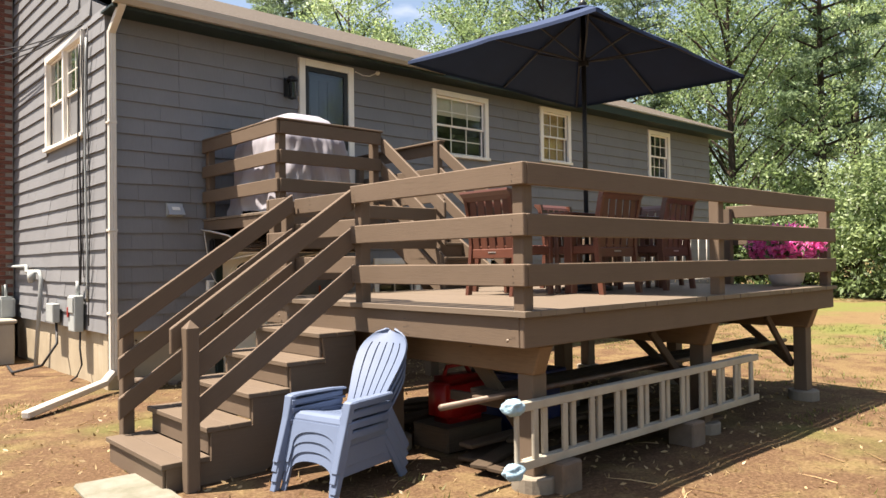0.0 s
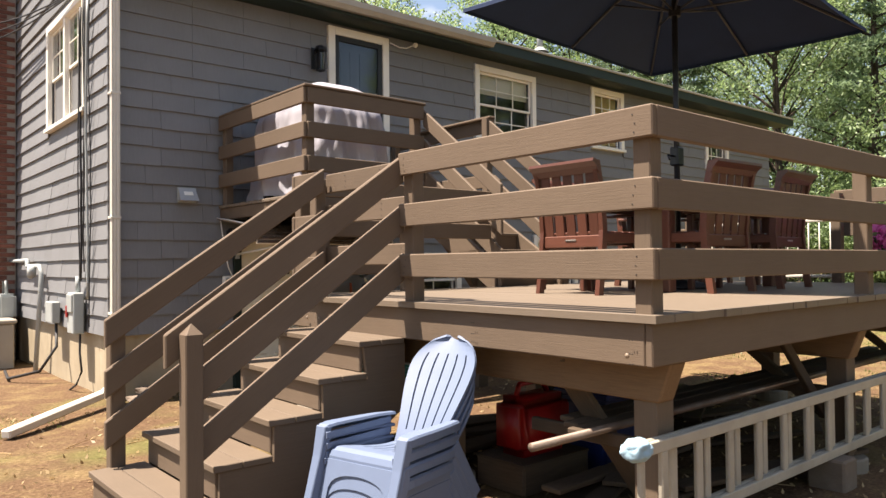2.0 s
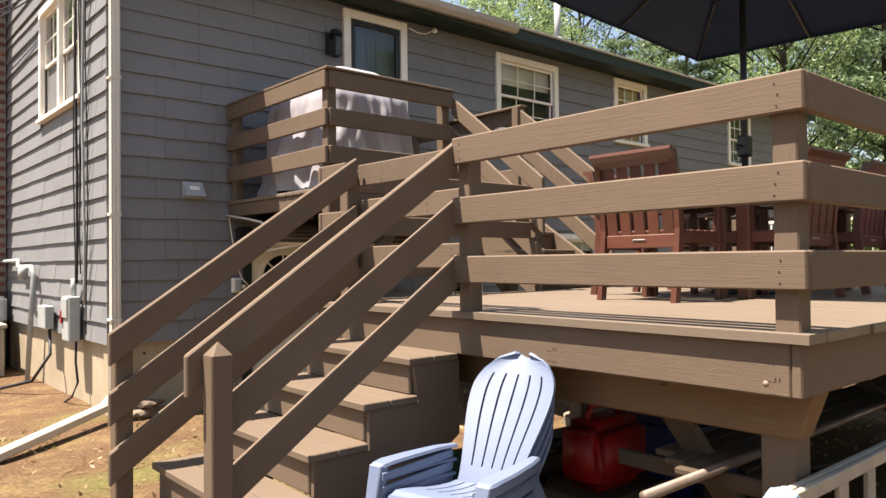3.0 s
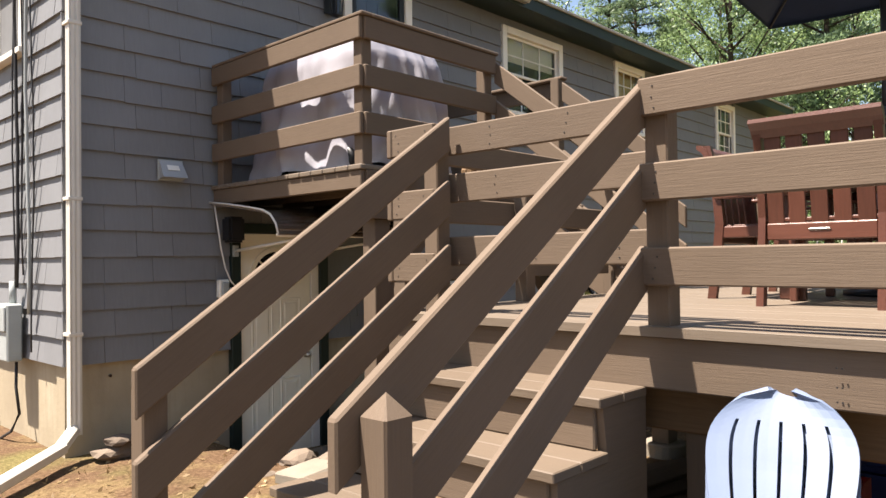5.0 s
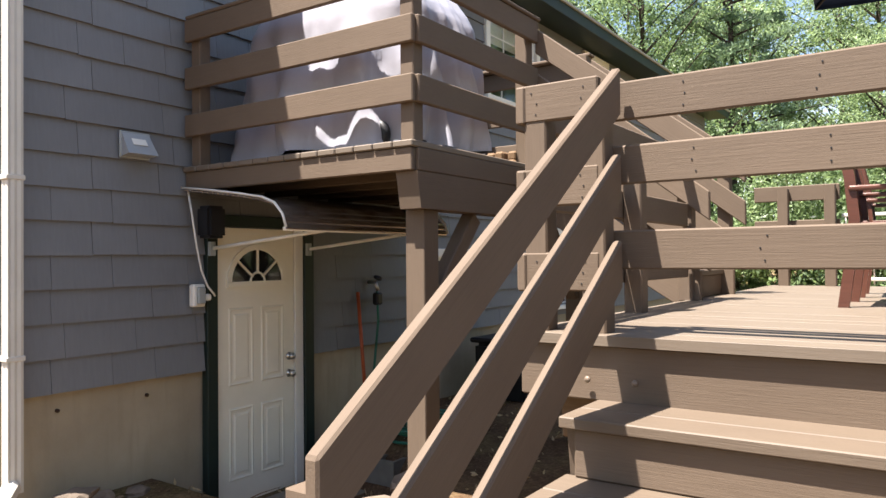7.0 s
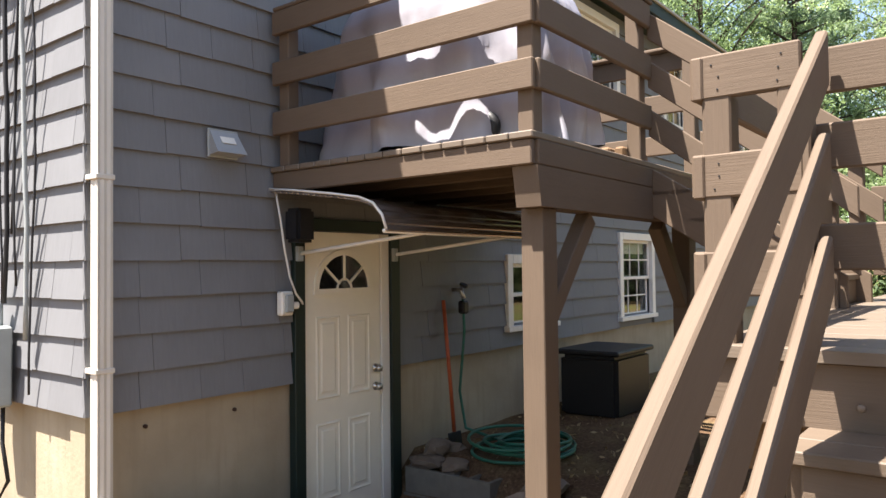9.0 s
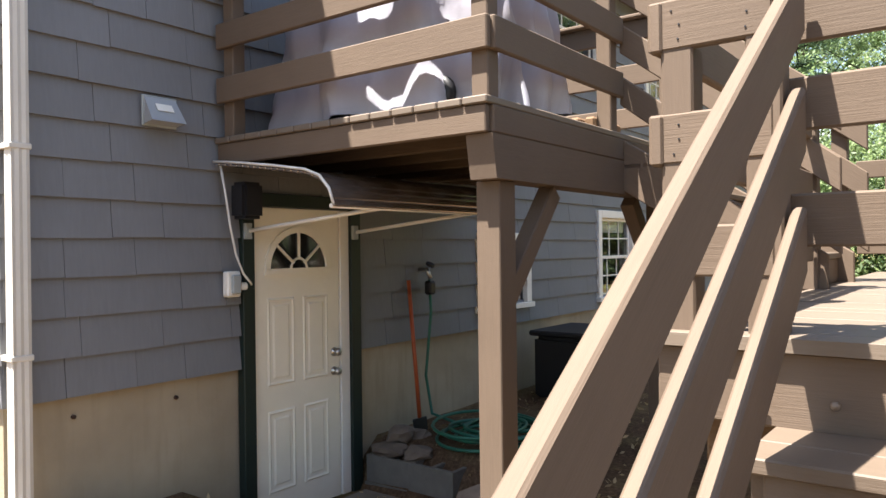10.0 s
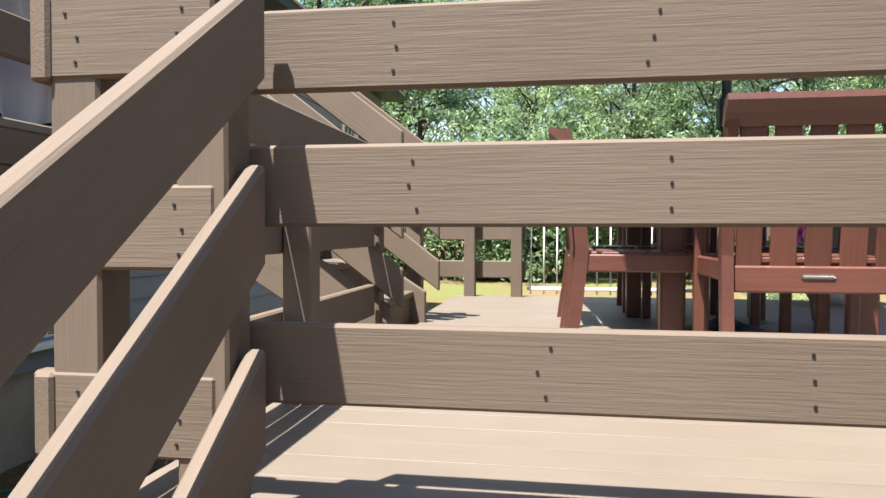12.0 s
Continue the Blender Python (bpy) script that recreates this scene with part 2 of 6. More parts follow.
# ---- building blocks ----
def finish(name, bm, mat, parent=None, label="", m=None, smooth=False):
    me = bpy.data.meshes.new(name)
    bm.to_mesh(me)
    bm.free()
    me.materials.append(mat)
    if smooth:
        for p in me.polygons:
            p.use_smooth = True
    return place(name, me, parent, label, m)


def place(name, me, parent=None, label="", m=None):
    ob = new(name, me)
    if m is not None:
        ob.matrix_basis = m
    if parent is not None:
        ob.parent = parent
        base, up = parent.matrix_basis.copy(), parent.parent
        if up is not None:
            base = up.matrix_basis @ parent.matrix_parent_inverse @ base
        ob.matrix_parent_inverse = base.inverted()
    if label:
        ob["label"] = label
    return ob


def part(name, bm, mat, parent, label="", m=None, smooth=False):
    return finish(name, bm, mat, parent, label, m, smooth)


def empty(name, x, y, z, label, category, group="", kind="", rz=0):
    ob = new(name)
    ob.matrix_basis = pose(x, y, z, 0, 0, rz)
    ob.empty_display_size = 0.1
    return tagged(ob, label, category, group, kind)


def box_bm(lo, hi, bev=0.0, seg=1):
    bm = bmesh.new()
    add_box(bm, lo, hi)
    if bev:
        bmesh.ops.bevel(bm, geom=bm.edges[:], offset=bev, segments=seg, affect="EDGES")
    return bm


def add_box(bm, lo, hi, m=None):
    vs = []
    for z in (lo[2], hi[2]):
        for x, y in ((lo[0], lo[1]), (hi[0], lo[1]), (hi[0], hi[1]), (lo[0], hi[1])):
            p = Vector((x, y, z))
            vs.append(bm.verts.new(m @ p if m else p))
    for f in ((3, 2, 1, 0), (4, 5, 6, 7), (0, 1, 5, 4), (1, 2, 6, 5), (2, 3, 7, 6), (3, 0, 4, 7)):
        bm.faces.new([vs[i] for i in f])


def block(name, lo, hi, mat, parent=None, label="", bev=0.004, seg=1):
    """An upright box between two corners, its own origin at its middle."""
    c = (Vector(lo) + Vector(hi)) / 2
    h = [abs(b - a) / 2 for a, b in zip(lo, hi)]
    return finish(name, box_bm([-v for v in h], h, bev, seg), mat, parent, label, Matrix.Translation(c))


def frame_of(a, b, up=(0, 0, 1)):
    """x along a to b, z as near to up as can be."""
    a, b, up = Vector(a), Vector(b), Vector(up)
    x = (b - a).normalized()
    y = up.cross(x).normalized()
    z = x.cross(y)
    r = Matrix((x, y, z)).transposed().to_4x4()
    return Matrix.Translation((a + b) / 2) @ r, (b - a).length


def board(name, a, b, w, t, mat, parent=None, label="", up=(0, 0, 1), bev=0.006, plumb=False):
    """A plank from a to b: w wide along up, t thick. plumb: its ends are cut upright."""
    m, ln = frame_of(a, b, up)
    bm = box_bm((-ln / 2, -t / 2, -w / 2), (ln / 2, t / 2, w / 2))
    if plumb:
        d = (Vector(b) - Vector(a)).normalized()
        k = d.z / max(0.2, math.hypot(d.x, d.y))
        for v in bm.verts:
            v.co.x += v.co.z * k
    bmesh.ops.bevel(bm, geom=bm.edges[:], offset=bev, segments=1, affect="EDGES")
    return finish(name, bm, mat, parent, label, m)


def tube_bm(points, r, n=8, r_end=None, close=True):
    """A round rod through points; its radius may taper."""
    bm = bmesh.new()
    pts = [Vector(p) for p in points]
    rings = []
    for i, p in enumerate(pts):
        d = (pts[min(i + 1, len(pts) - 1)] - pts[max(i - 1, 0)]).normalized()
        side = d.orthogonal().normalized() if abs(d.z) > 0.95 else d.cross(Vector((0, 0, 1))).normalized()
        up = side.cross(d)
        k = i / max(1, len(pts) - 1)
        q = r if r_end is None else r + (r_end - r) * k
        rings.append([bm.verts.new(p + (side * math.cos(u) + up * math.sin(u)) * q) for u in (2 * math.pi * j / n for j in range(n))])
    for a, b in zip(rings, rings[1:]):
        for j in range(n):
            bm.faces.new((a[j], a[(j + 1) % n], b[(j + 1) % n], b[j]))
    if close:
        bm.faces.new(rings[0][::-1])
        bm.faces.new(rings[-1])
    bmesh.ops.recalc_face_normals(bm, faces=bm.faces[:])
    return bm


def rod(name, points, r, mat, parent=None, label="", n=8, r_end=None):
    return finish(name, tube_bm(points, r, n, r_end), mat, parent, label, None, True)


def lathe_bm(profile, n=24):
    bm = bmesh.new()
    rings = [[bm.verts.new((r * math.cos(2 * math.pi * j / n), r * math.sin(2 * math.pi * j / n), z)) for j in range(n)] for r, z in profile]
    for a, b in zip(rings, rings[1:]):
        for j in range(n):
            bm.faces.new((a[j], a[(j + 1) % n], b[(j + 1) % n], b[j]))
    bm.faces.new(rings[0][::-1])
    bm.faces.new(rings[-1])
    bmesh.ops.recalc_face_normals(bm, faces=bm.faces[:])
    return bm




# ---- ground ----
def ground_height(x, y):
    """Level yard with a sunken step in front of the basement door."""
    def soft(v, a, b):
        k = min(1.0, max(0.0, (v - a) / (b - a)))
        return k * k * (3 - 2 * k)
    well = soft(x, 1.0, 1.5) * (1 - soft(x, 2.50, 2.60)) * soft(y, -1.6, -1.05)
    z = -0.33 * well + 0.035 * noise.noise(Vector((x * 0.5, y * 0.5, 3))) + 0.012 * noise.noise(Vector((x * 2.3, y * 2.3, 7)))
    return z


def axis_steps(lo, hi, fine_lo, fine_hi, step, grow=1.35):
    a = list(np.arange(fine_lo, fine_hi + 1e-6, step))
    d, v = step, fine_lo
    while v > lo:
        d *= grow
        v = max(lo, v - d)
        a.insert(0, v)
    d, v = step, fine_hi
    while v < hi:
        d *= grow
        v = min(hi, v + d)
        a.append(v)
    return a


def make_ground():
    xs, ys = axis_steps(-400, 900, -5, 9, 0.14), axis_steps(-600, 600, -10, 1, 0.14)
    verts = [(x, y, ground_height(x, y) if -40 < x < 60 and -40 < y < 40 else 0.0) for y in ys for x in xs]
    w = len(xs)
    faces = [(j * w + i, j * w + i + 1, (j + 1) * w + i + 1, (j + 1) * w + i) for j in range(len(ys) - 1) for i in range(w - 1)]
    me = bpy.data.meshes.new("ground")
    me.from_pydata([tuple(float(c) for c in v) for v in verts], [], faces)
    me.materials.append(M_GROUND)
    for p in me.polygons:
        p.use_smooth = True
    tagged(new("ground", me), "dry tan dirt and patchy yellow-green lawn", "ground", kind="structure")


make_ground()

# ---- house ----
HX0, HX1, HD = 0.05, 14.6, 8.0
SIDE_Z, EAVE_Z, FOUND_Z = 0.68, 4.50, -0.45
COURSE = 0.2015
WINDOWS = [  # x0, x1, z0, z1 of the trim's outside, on the long wall
    (5.24, 6.58, 3.29, 4.39), (8.01, 8.95, 3.40, 4.46), (11.78, 12.70, 3.32, 4.42),
    (3.99, 4.92, 0.84, 1.55), (6.49, 7.57, 0.78, 1.84),
]
UP_DOOR = (2.69, 3.64, 2.07, 4.455)
LOW_DOOR = (1.41, 2.456, -0.36, 1.775)
GABLE_WIN = (0.80, 2.60, 3.17, 4.53)
TRIM = 0.09


def wall_bm(u0, u1, z0, z1, holes, to_world):
    """A wall slab with openings right through it."""
    us = sorted({u0, u1, *[h[0] for h in holes], *[h[1] for h in holes]})
    zs = sorted({z0, z1, *[h[2] for h in holes], *[h[3] for h in holes]})
    us, zs = [u for u in us if u0 <= u <= u1], [z for z in zs if z0 <= z <= z1]
    bm = bmesh.new()
    for a, b in zip(us, us[1:]):
        for c, d in zip(zs, zs[1:]):
            mu, mz = (a + b) / 2, (c + d) / 2
            if not any(h[0] < mu < h[1] and h[2] < mz < h[3] for h in holes):
                add_box(bm, (a, 0, c), (b, 0.16, d), to_world)
    bmesh.ops.remove_doubles(bm, verts=bm.verts[:], dist=0.0005)
    seen, drop = {}, []
    bm.verts.index_update()
    for f in bm.faces:
        k = tuple(sorted(v.index for v in f.verts))
        if k in seen:
            drop += [f, seen[k]]
        seen[k] = f
    bmesh.ops.delete(bm, geom=list(set(drop)), context="FACES_ONLY")
    return bm


def inner(h, d):
    return (h[0] + d, h[1] - d, h[2] + d, h[3] - d)


LONG = Matrix.Translation((0, 0.02, 0))
GABLE = Matrix(((0, 1, 0, HX0 + 0.02), (1, 0, 0, 0), (0, 0, 1, 0), (0, 0, 0, 1)))
long_holes = [inner(w, 0.05) for w in WINDOWS] + [(UP_DOOR[0] + 0.05, UP_DOOR[1] - 0.05, UP_DOOR[2], UP_DOOR[3] - 0.05), (LOW_DOOR[0] + 0.06, LOW_DOOR[1] - 0.06, LOW_DOOR[2], LOW_DOOR[3] - 0.06)]
wall_long = tagged(finish("wall_south", wall_bm(HX0 + 0.02, HX1, SIDE_Z, EAVE_Z + 0.1, long_holes, LONG), M_SIDEPLAIN), "slate grey shingled long house wall", "wall", kind="structure")
low_hole = [(LOW_DOOR[0] + 0.06, LOW_DOOR[1] - 0.06, LOW_DOOR[2], LOW_DOOR[3] - 0.06)]
found_long = tagged(finish("foundation_south", wall_bm(HX0 + 0.02, HX1, FOUND_Z, SIDE_Z, low_hole, Matrix.Translation((0, 0.045, 0))), M_FOUND), "stained tan concrete house foundation", "foundation", kind="structure")
wall_gable = tagged(finish("wall_west", wall_bm(0.182, HD, SIDE_Z, EAVE_Z + 0.1, [inner(GABLE_WIN, 0.05)], GABLE), M_SIDEPLAIN), "slate grey shingled gable-end house wall", "wall", kind="structure")
tagged(finish("foundation_west", wall_bm(0.207, HD, FOUND_Z, SIDE_Z, [], GABLE @ Matrix.Translation((0, 0.025, 0))), M_FOUND), "tan concrete foundation under the gable wall", "foundation", kind="structure")
tagged(block("wall_north", (HX0 + 0.02, HD, FOUND_Z), (HX1, HD + 0.16, EAVE_Z), M_SIDEPLAIN), "plain grey rear house wall", "wall", kind="structure")
tagged(block("wall_east", (HX1 - 0.16, 0.19, FOUND_Z), (HX1, HD - 0.01, EAVE_Z), M_SIDEPLAIN), "plain grey far end house wall", "wall", kind="structure")
# Added room surfaces behind the glass; their dark colour stands in for lack of light.
tagged(block("floor_upper", (HX0 + 0.3, 0.25, 2.0), (HX1 - 0.2, HD - 0.1, 2.12), M_DARKIN), "added room floor, dark grey to read as unlit", "floor", kind="structure")
tagged(block("wall_inner", (HX0 + 0.3, 3.4, FOUND_Z), (HX1 - 0.2, 3.5, EAVE_Z), M_DARKIN), "added room back wall, dark grey to read as unlit", "wall", kind="structure")
tagged(block("ceiling", (HX0 + 0.3, 0.25, EAVE_Z - 0.02), (HX1 - 0.2, HD - 0.1, EAVE_Z + 0.06), M_DARKIN), "added room ceiling, dark grey to read as unlit", "ceiling", kind="structure")


def gable_triangle():
    bm = bmesh.new()
    top = EAVE_Z + 0.1 + HD / 2 * 0.42
    a = [bm.verts.new((HX0 + 0.02, y, z)) for y, z in ((0.02, EAVE_Z + 0.1), (HD, EAVE_Z + 0.1), (HD / 2, top))]
    b = [bm.verts.new((HX0 + 0.18, v.co.y, v.co.z)) for v in a]
    bm.faces.new(a[::-1])
    bm.faces.new(b)
    for i in range(3):
        j = (i + 1) % 3
        bm.faces.new((a[i], a[j], b[j], b[i]))
    return tagged(finish("wall_gable_peak", bm, M_SIDEPLAIN), "grey shingled gable peak", "wall", kind="structure")


gable_peak = gable_triangle()


def make_roof():
    """Low roof with an overhanging eave, dark green soffit and fascia."""
    over, pitch = 0.42, 0.42
    y0, z0 = -over, EAVE_Z + 0.12
    top = z0 + (HD / 2 + over) * pitch
    roof = empty("roof", HX0, 0, EAVE_Z, "brown asphalt shingle roof with dark green eaves", "roof", kind="structure")
    x0, x1 = HX0 - 0.05, HX1 + 0.35
    for name, ya, yb in (("roof_slope", y0, HD / 2), ("roof_slope", HD + over, HD / 2)):
        bm = bmesh.new()
        q = [(x0, ya, z0), (x1, ya, z0), (x1, yb, top), (x0, yb, top)]
        lo = [bm.verts.new(p) for p in q]
        hi = [bm.verts.new((p[0], p[1], p[2] + 0.05)) for p in q]
        bm.faces.new(lo)
        bm.faces.new(hi)
        for i in range(4):
            j = (i + 1) % 4
            bm.faces.new((lo[i], lo[j], hi[j], hi[i]))
        bmesh.ops.recalc_face_normals(bm, faces=bm.faces[:])
        part(name, bm, M_ROOF, roof)
    block("soffit", (x0, y0 + 0.02, EAVE_Z + 0.0), (x1, 0.015, EAVE_Z + 0.03), M_GREEN, roof, "dark green soffit")
    block("fascia", (x0, y0 - 0.005, EAVE_Z - 0.02), (x1, y0 + 0.018, EAVE_Z + 0.15), M_GREEN, roof, "dark green fascia board")
    block("drip_edge", (5.25, y0 - 0.03, EAVE_Z + 0.125), (x1 + 0.02, y0 + 0.02, EAVE_Z + 0.16), M_GUTTER, roof, "pale metal drip edge")


make_roof()


def gutter():
    g = empty("gutter", HX0, -0.5, EAVE_Z, "cream metal gutter along the eave", "gutter")
    bm = bmesh.new()
    prof = [(-0.425, 0.10), (-0.43, 0.0), (-0.50, -0.005), (-0.545, 0.045), (-0.55, 0.115), (-0.538, 0.115), (-0.533, 0.05), (-0.49, 0.01), (-0.44, 0.012), (-0.437, 0.10)]
    rings = [[bm.verts.new((x, y, EAVE_Z + 0.02 + z)) for y, z in prof] for x in (HX0 - 0.06, 5.17)]
    n = len(prof)
    for i in range(n):
        bm.faces.new((rings[0][i], rings[0][(i + 1) % n], rings[1][(i + 1) % n], rings[1][i]))
    bm.faces.new(rings[0][::-1])
    bm.faces.new(rings[1])
    bmesh.ops.recalc_face_normals(bm, faces=bm.faces[:])
    part("trough", bm, M_GUTTER, g)


gutter()


def downspout():
    d = empty("downspout", 0.09, -0.09, 0, "white ribbed metal downspout at the house corner", "downspout")
    x, y, w, t = 0.092, -0.085, 0.042, 0.036
    bm = bmesh.new()
    loop = []
    for k in range(6):
        loop.append((-w + 2 * w * k / 5, -t + (0.006 if k % 2 else 0)))
    for k in range(4):
        loop.append((w - (0.005 if k % 2 else 0), -t + 2 * t * (k + 0.5) / 4))
    loop += [(w, t), (-w, t)]
    for k in range(4):
        loop.append((-w + (0.005 if k % 2 else 0), t - 2 * t * (k + 0.5) / 4))
    rings = [[bm.verts.new((x + a, y + b, z)) for a, b in loop] for z in (0.19, 4.30)]
    n = len(loop)
    for i in range(n):
        bm.faces.new((rings[0][i], rings[0][(i + 1) % n], rings[1][(i + 1) % n], rings[1][i]))
    bmesh.ops.recalc_face_normals(bm, faces=bm.faces[:])
    part("pipe", bm, M_SPOUT, d)
    board("elbow", (x, y, 4.28), (x, -0.47, EAVE_Z + 0.03), 0.07, 0.08, M_SPOUT, d, up=(0, 1, 0.5))
    board("elbow", (x + 0.005, y, 0.24), (x - 0.16, y - 0.13, 0.12), 0.085, 0.085, M_SPOUT, d, bev=0.02)
    board("outlet", (x - 0.12, y - 0.10, 0.135), (-1.06, -1.09, 0.04), 0.075, 0.09, M_SPOUT, d, "long white outlet pipe on the dirt", bev=0.012)
    for z in (1.91, 0.92, 3.2):
        block("strap", (x - w - 0.010, y - t - 0.003, z - 0.014), (x + w + 0.008, y + t + 0.04, z + 0.014), M_SPOUT, d)


downspout()


def window(name, u0, u1, z0, z1, side, cols, rows, double=1, label="", shade=None, shade_to=0.5, screen=False):
    """A white window with its trim, sashes, bars and panes. side: 's' on the long wall, 'w' on the gable."""
    def at(u, z, d):
        return (u, -d, z) if side == "s" else (HX0 - d, u, z)

    w = empty(name, *at((u0 + u1) / 2, z0, 0), label, "window", kind="structure")

    def bar(nm, ua, ub, za, zb, d0, d1, mat=M_WHITE, lab="", bev=0.004):
        p, q = at(ua, za, d0), at(ub, zb, d1)
        return block(nm, [min(a, b) for a, b in zip(p, q)], [max(a, b) for a, b in zip(p, q)], mat, w, lab, bev)

    t = TRIM
    bar("trim", u0, u0 + t, z0 + 0.03, z1, -0.02, 0.035)
    bar("trim", u1 - t, u1, z0 + 0.03, z1, -0.02, 0.035)
    bar("trim", u0 + t, u1 - t, z1 - t, z1, -0.02, 0.036)
    bar("window_sill", u0 - 0.02, u1 + 0.02, z0 - 0.02, z0 + 0.03, -0.02, 0.06)
    span = (u1 - u0 - 2 * t) / double
    for k in range(double):
        a, b = u0 + t + span * k, u0 + t + span * (k + 1)
        if k:
            bar("mullion", a - 0.035, a + 0.035, z0 + 0.03, z1 - t, -0.02, 0.03)
            a += 0.035
        if k < double - 1:
            b -= 0.035
        lo, hi = z0 + 0.03, z1 - t
        mid = (lo + hi) / 2
        for za, zb, dep in ((mid - 0.02, hi, -0.015), (lo, mid + 0.02, -0.045)):
            f = 0.035
            bar("sash", a, a + f, za, zb, dep - 0.025, dep)
            bar("sash", b - f, b, za, zb, dep - 0.025, dep)
            bar("sash", a + f, b - f, zb - f, zb, dep - 0.025, dep)
            bar("sash", a + f, b - f, za, za + f, dep - 0.025, dep)
            g = bar("pane", a + f, b - f, za + f, zb - f, dep - 0.014, dep - 0.010, M_GLASS, bev=0)
            g.visible_shadow = False
            if screen and dep < -0.03:
                bar("insect_screen", a + f, b - f, za + f, zb - f, dep - 0.006, dep - 0.004, M_SCREEN, "grey insect screen", 0)
                continue
            for i in range(1, cols):
                u = a + f + (b - a - 2 * f) * i / cols
                bar("muntin", u - 0.008, u + 0.008, za + f, zb - f, dep - 0.020, dep - 0.004, bev=0.002)
            for j in range(1, rows):
                z = za + f + (zb - za - 2 * f) * j / rows
                bar("muntin", a + f, b - f, z - 0.008, z + 0.008, dep - 0.0205, dep - 0.0035, bev=0.002)
        if shade:
            bar("blind", a + 0.01, b - 0.01, hi - (hi - lo) * shade_to, hi, -0.10, -0.09, shade, bev=0)
    return w


window("window_1", *WINDOWS[0], "s", 3, 2, 1, "white double-hung window with bars and a pale blind", M_BLIND, 0.32)
window("window_2", *WINDOWS[1], "s", 3, 2, 1, "white barred window with an ochre curtain", M_CURTAIN, 1.0)
window("window_3", *WINDOWS[2], "s", 3, 2, 1, "narrow white barred double-hung window", None)
window("window_4", *WINDOWS[3], "s", 2, 1, 1, "small white basement window beside the deck post", None)
window("window_5", *WINDOWS[4], "s", 3, 2, 1, "white barred basement window", M_BLIND, 0.18)
window("window_6", *GABLE_WIN, "w", 2, 2, 2, "white pair of double-hung windows on the gable", None, 0.5, True)


def upper_door():
    x0, x1, z0, z1 = UP_DOOR
    d = empty("door_1", (x0 + x1) / 2, 0, z0, "white-framed glass storm door onto the upper deck", "door", kind="structure")
    for a, b, c, e in ((x0, x0 + 0.1, z0, z1), (x1 - 0.1, x1, z0, z1), (x0 + 0.1, x1 - 0.1, z1 - 0.1, z1)):
        block("door_trim", (a, -0.04, c), (b, 0.03, e), M_WHITE, d)
    a, b, e = x0 + 0.1, x1 - 0.1, z1 - 0.1
    for p, q in (((a, z0 + 0.03), (a + 0.07, e)), ((b - 0.07, z0 + 0.03), (b, e)), ((a + 0.07, e - 0.07), (b - 0.07, e)), ((a + 0.07, z0 + 0.03), (b - 0.07, z0 + 0.25))):
        block("storm_frame", (p[0], -0.018, p[1]), (q[0], 0.02, q[1]), M_IRON, d, "black storm door frame")
    g = block("pane", (a + 0.07, 0.0, z0 + 0.25), (b - 0.07, 0.005, e - 0.07), M_GLASS, d, bev=0)
    g.visible_shadow = False
    block("inner_door", (a, 0.10, z0 + 0.03), (b, 0.14, e), M_IRON, d, "dark inner door")
    for k in range(3):
        u = a + 0.15 + k * 0.15
        block("door_bar", (u, 0.09, z0 + 1.05), (u + 0.12, 0.1, e - 0.15), M_BLACK, d)
    rod("door_handle", [(b - 0.05, -0.02, z0 + 0.95), (b - 0.05, -0.06, z0 + 0.97), (b - 0.05, -0.06, z0 + 1.09), (b - 0.05, -0.02, z0 + 1.11)], 0.008, M_STEEL, d, "metal pull handle")


upper_door()


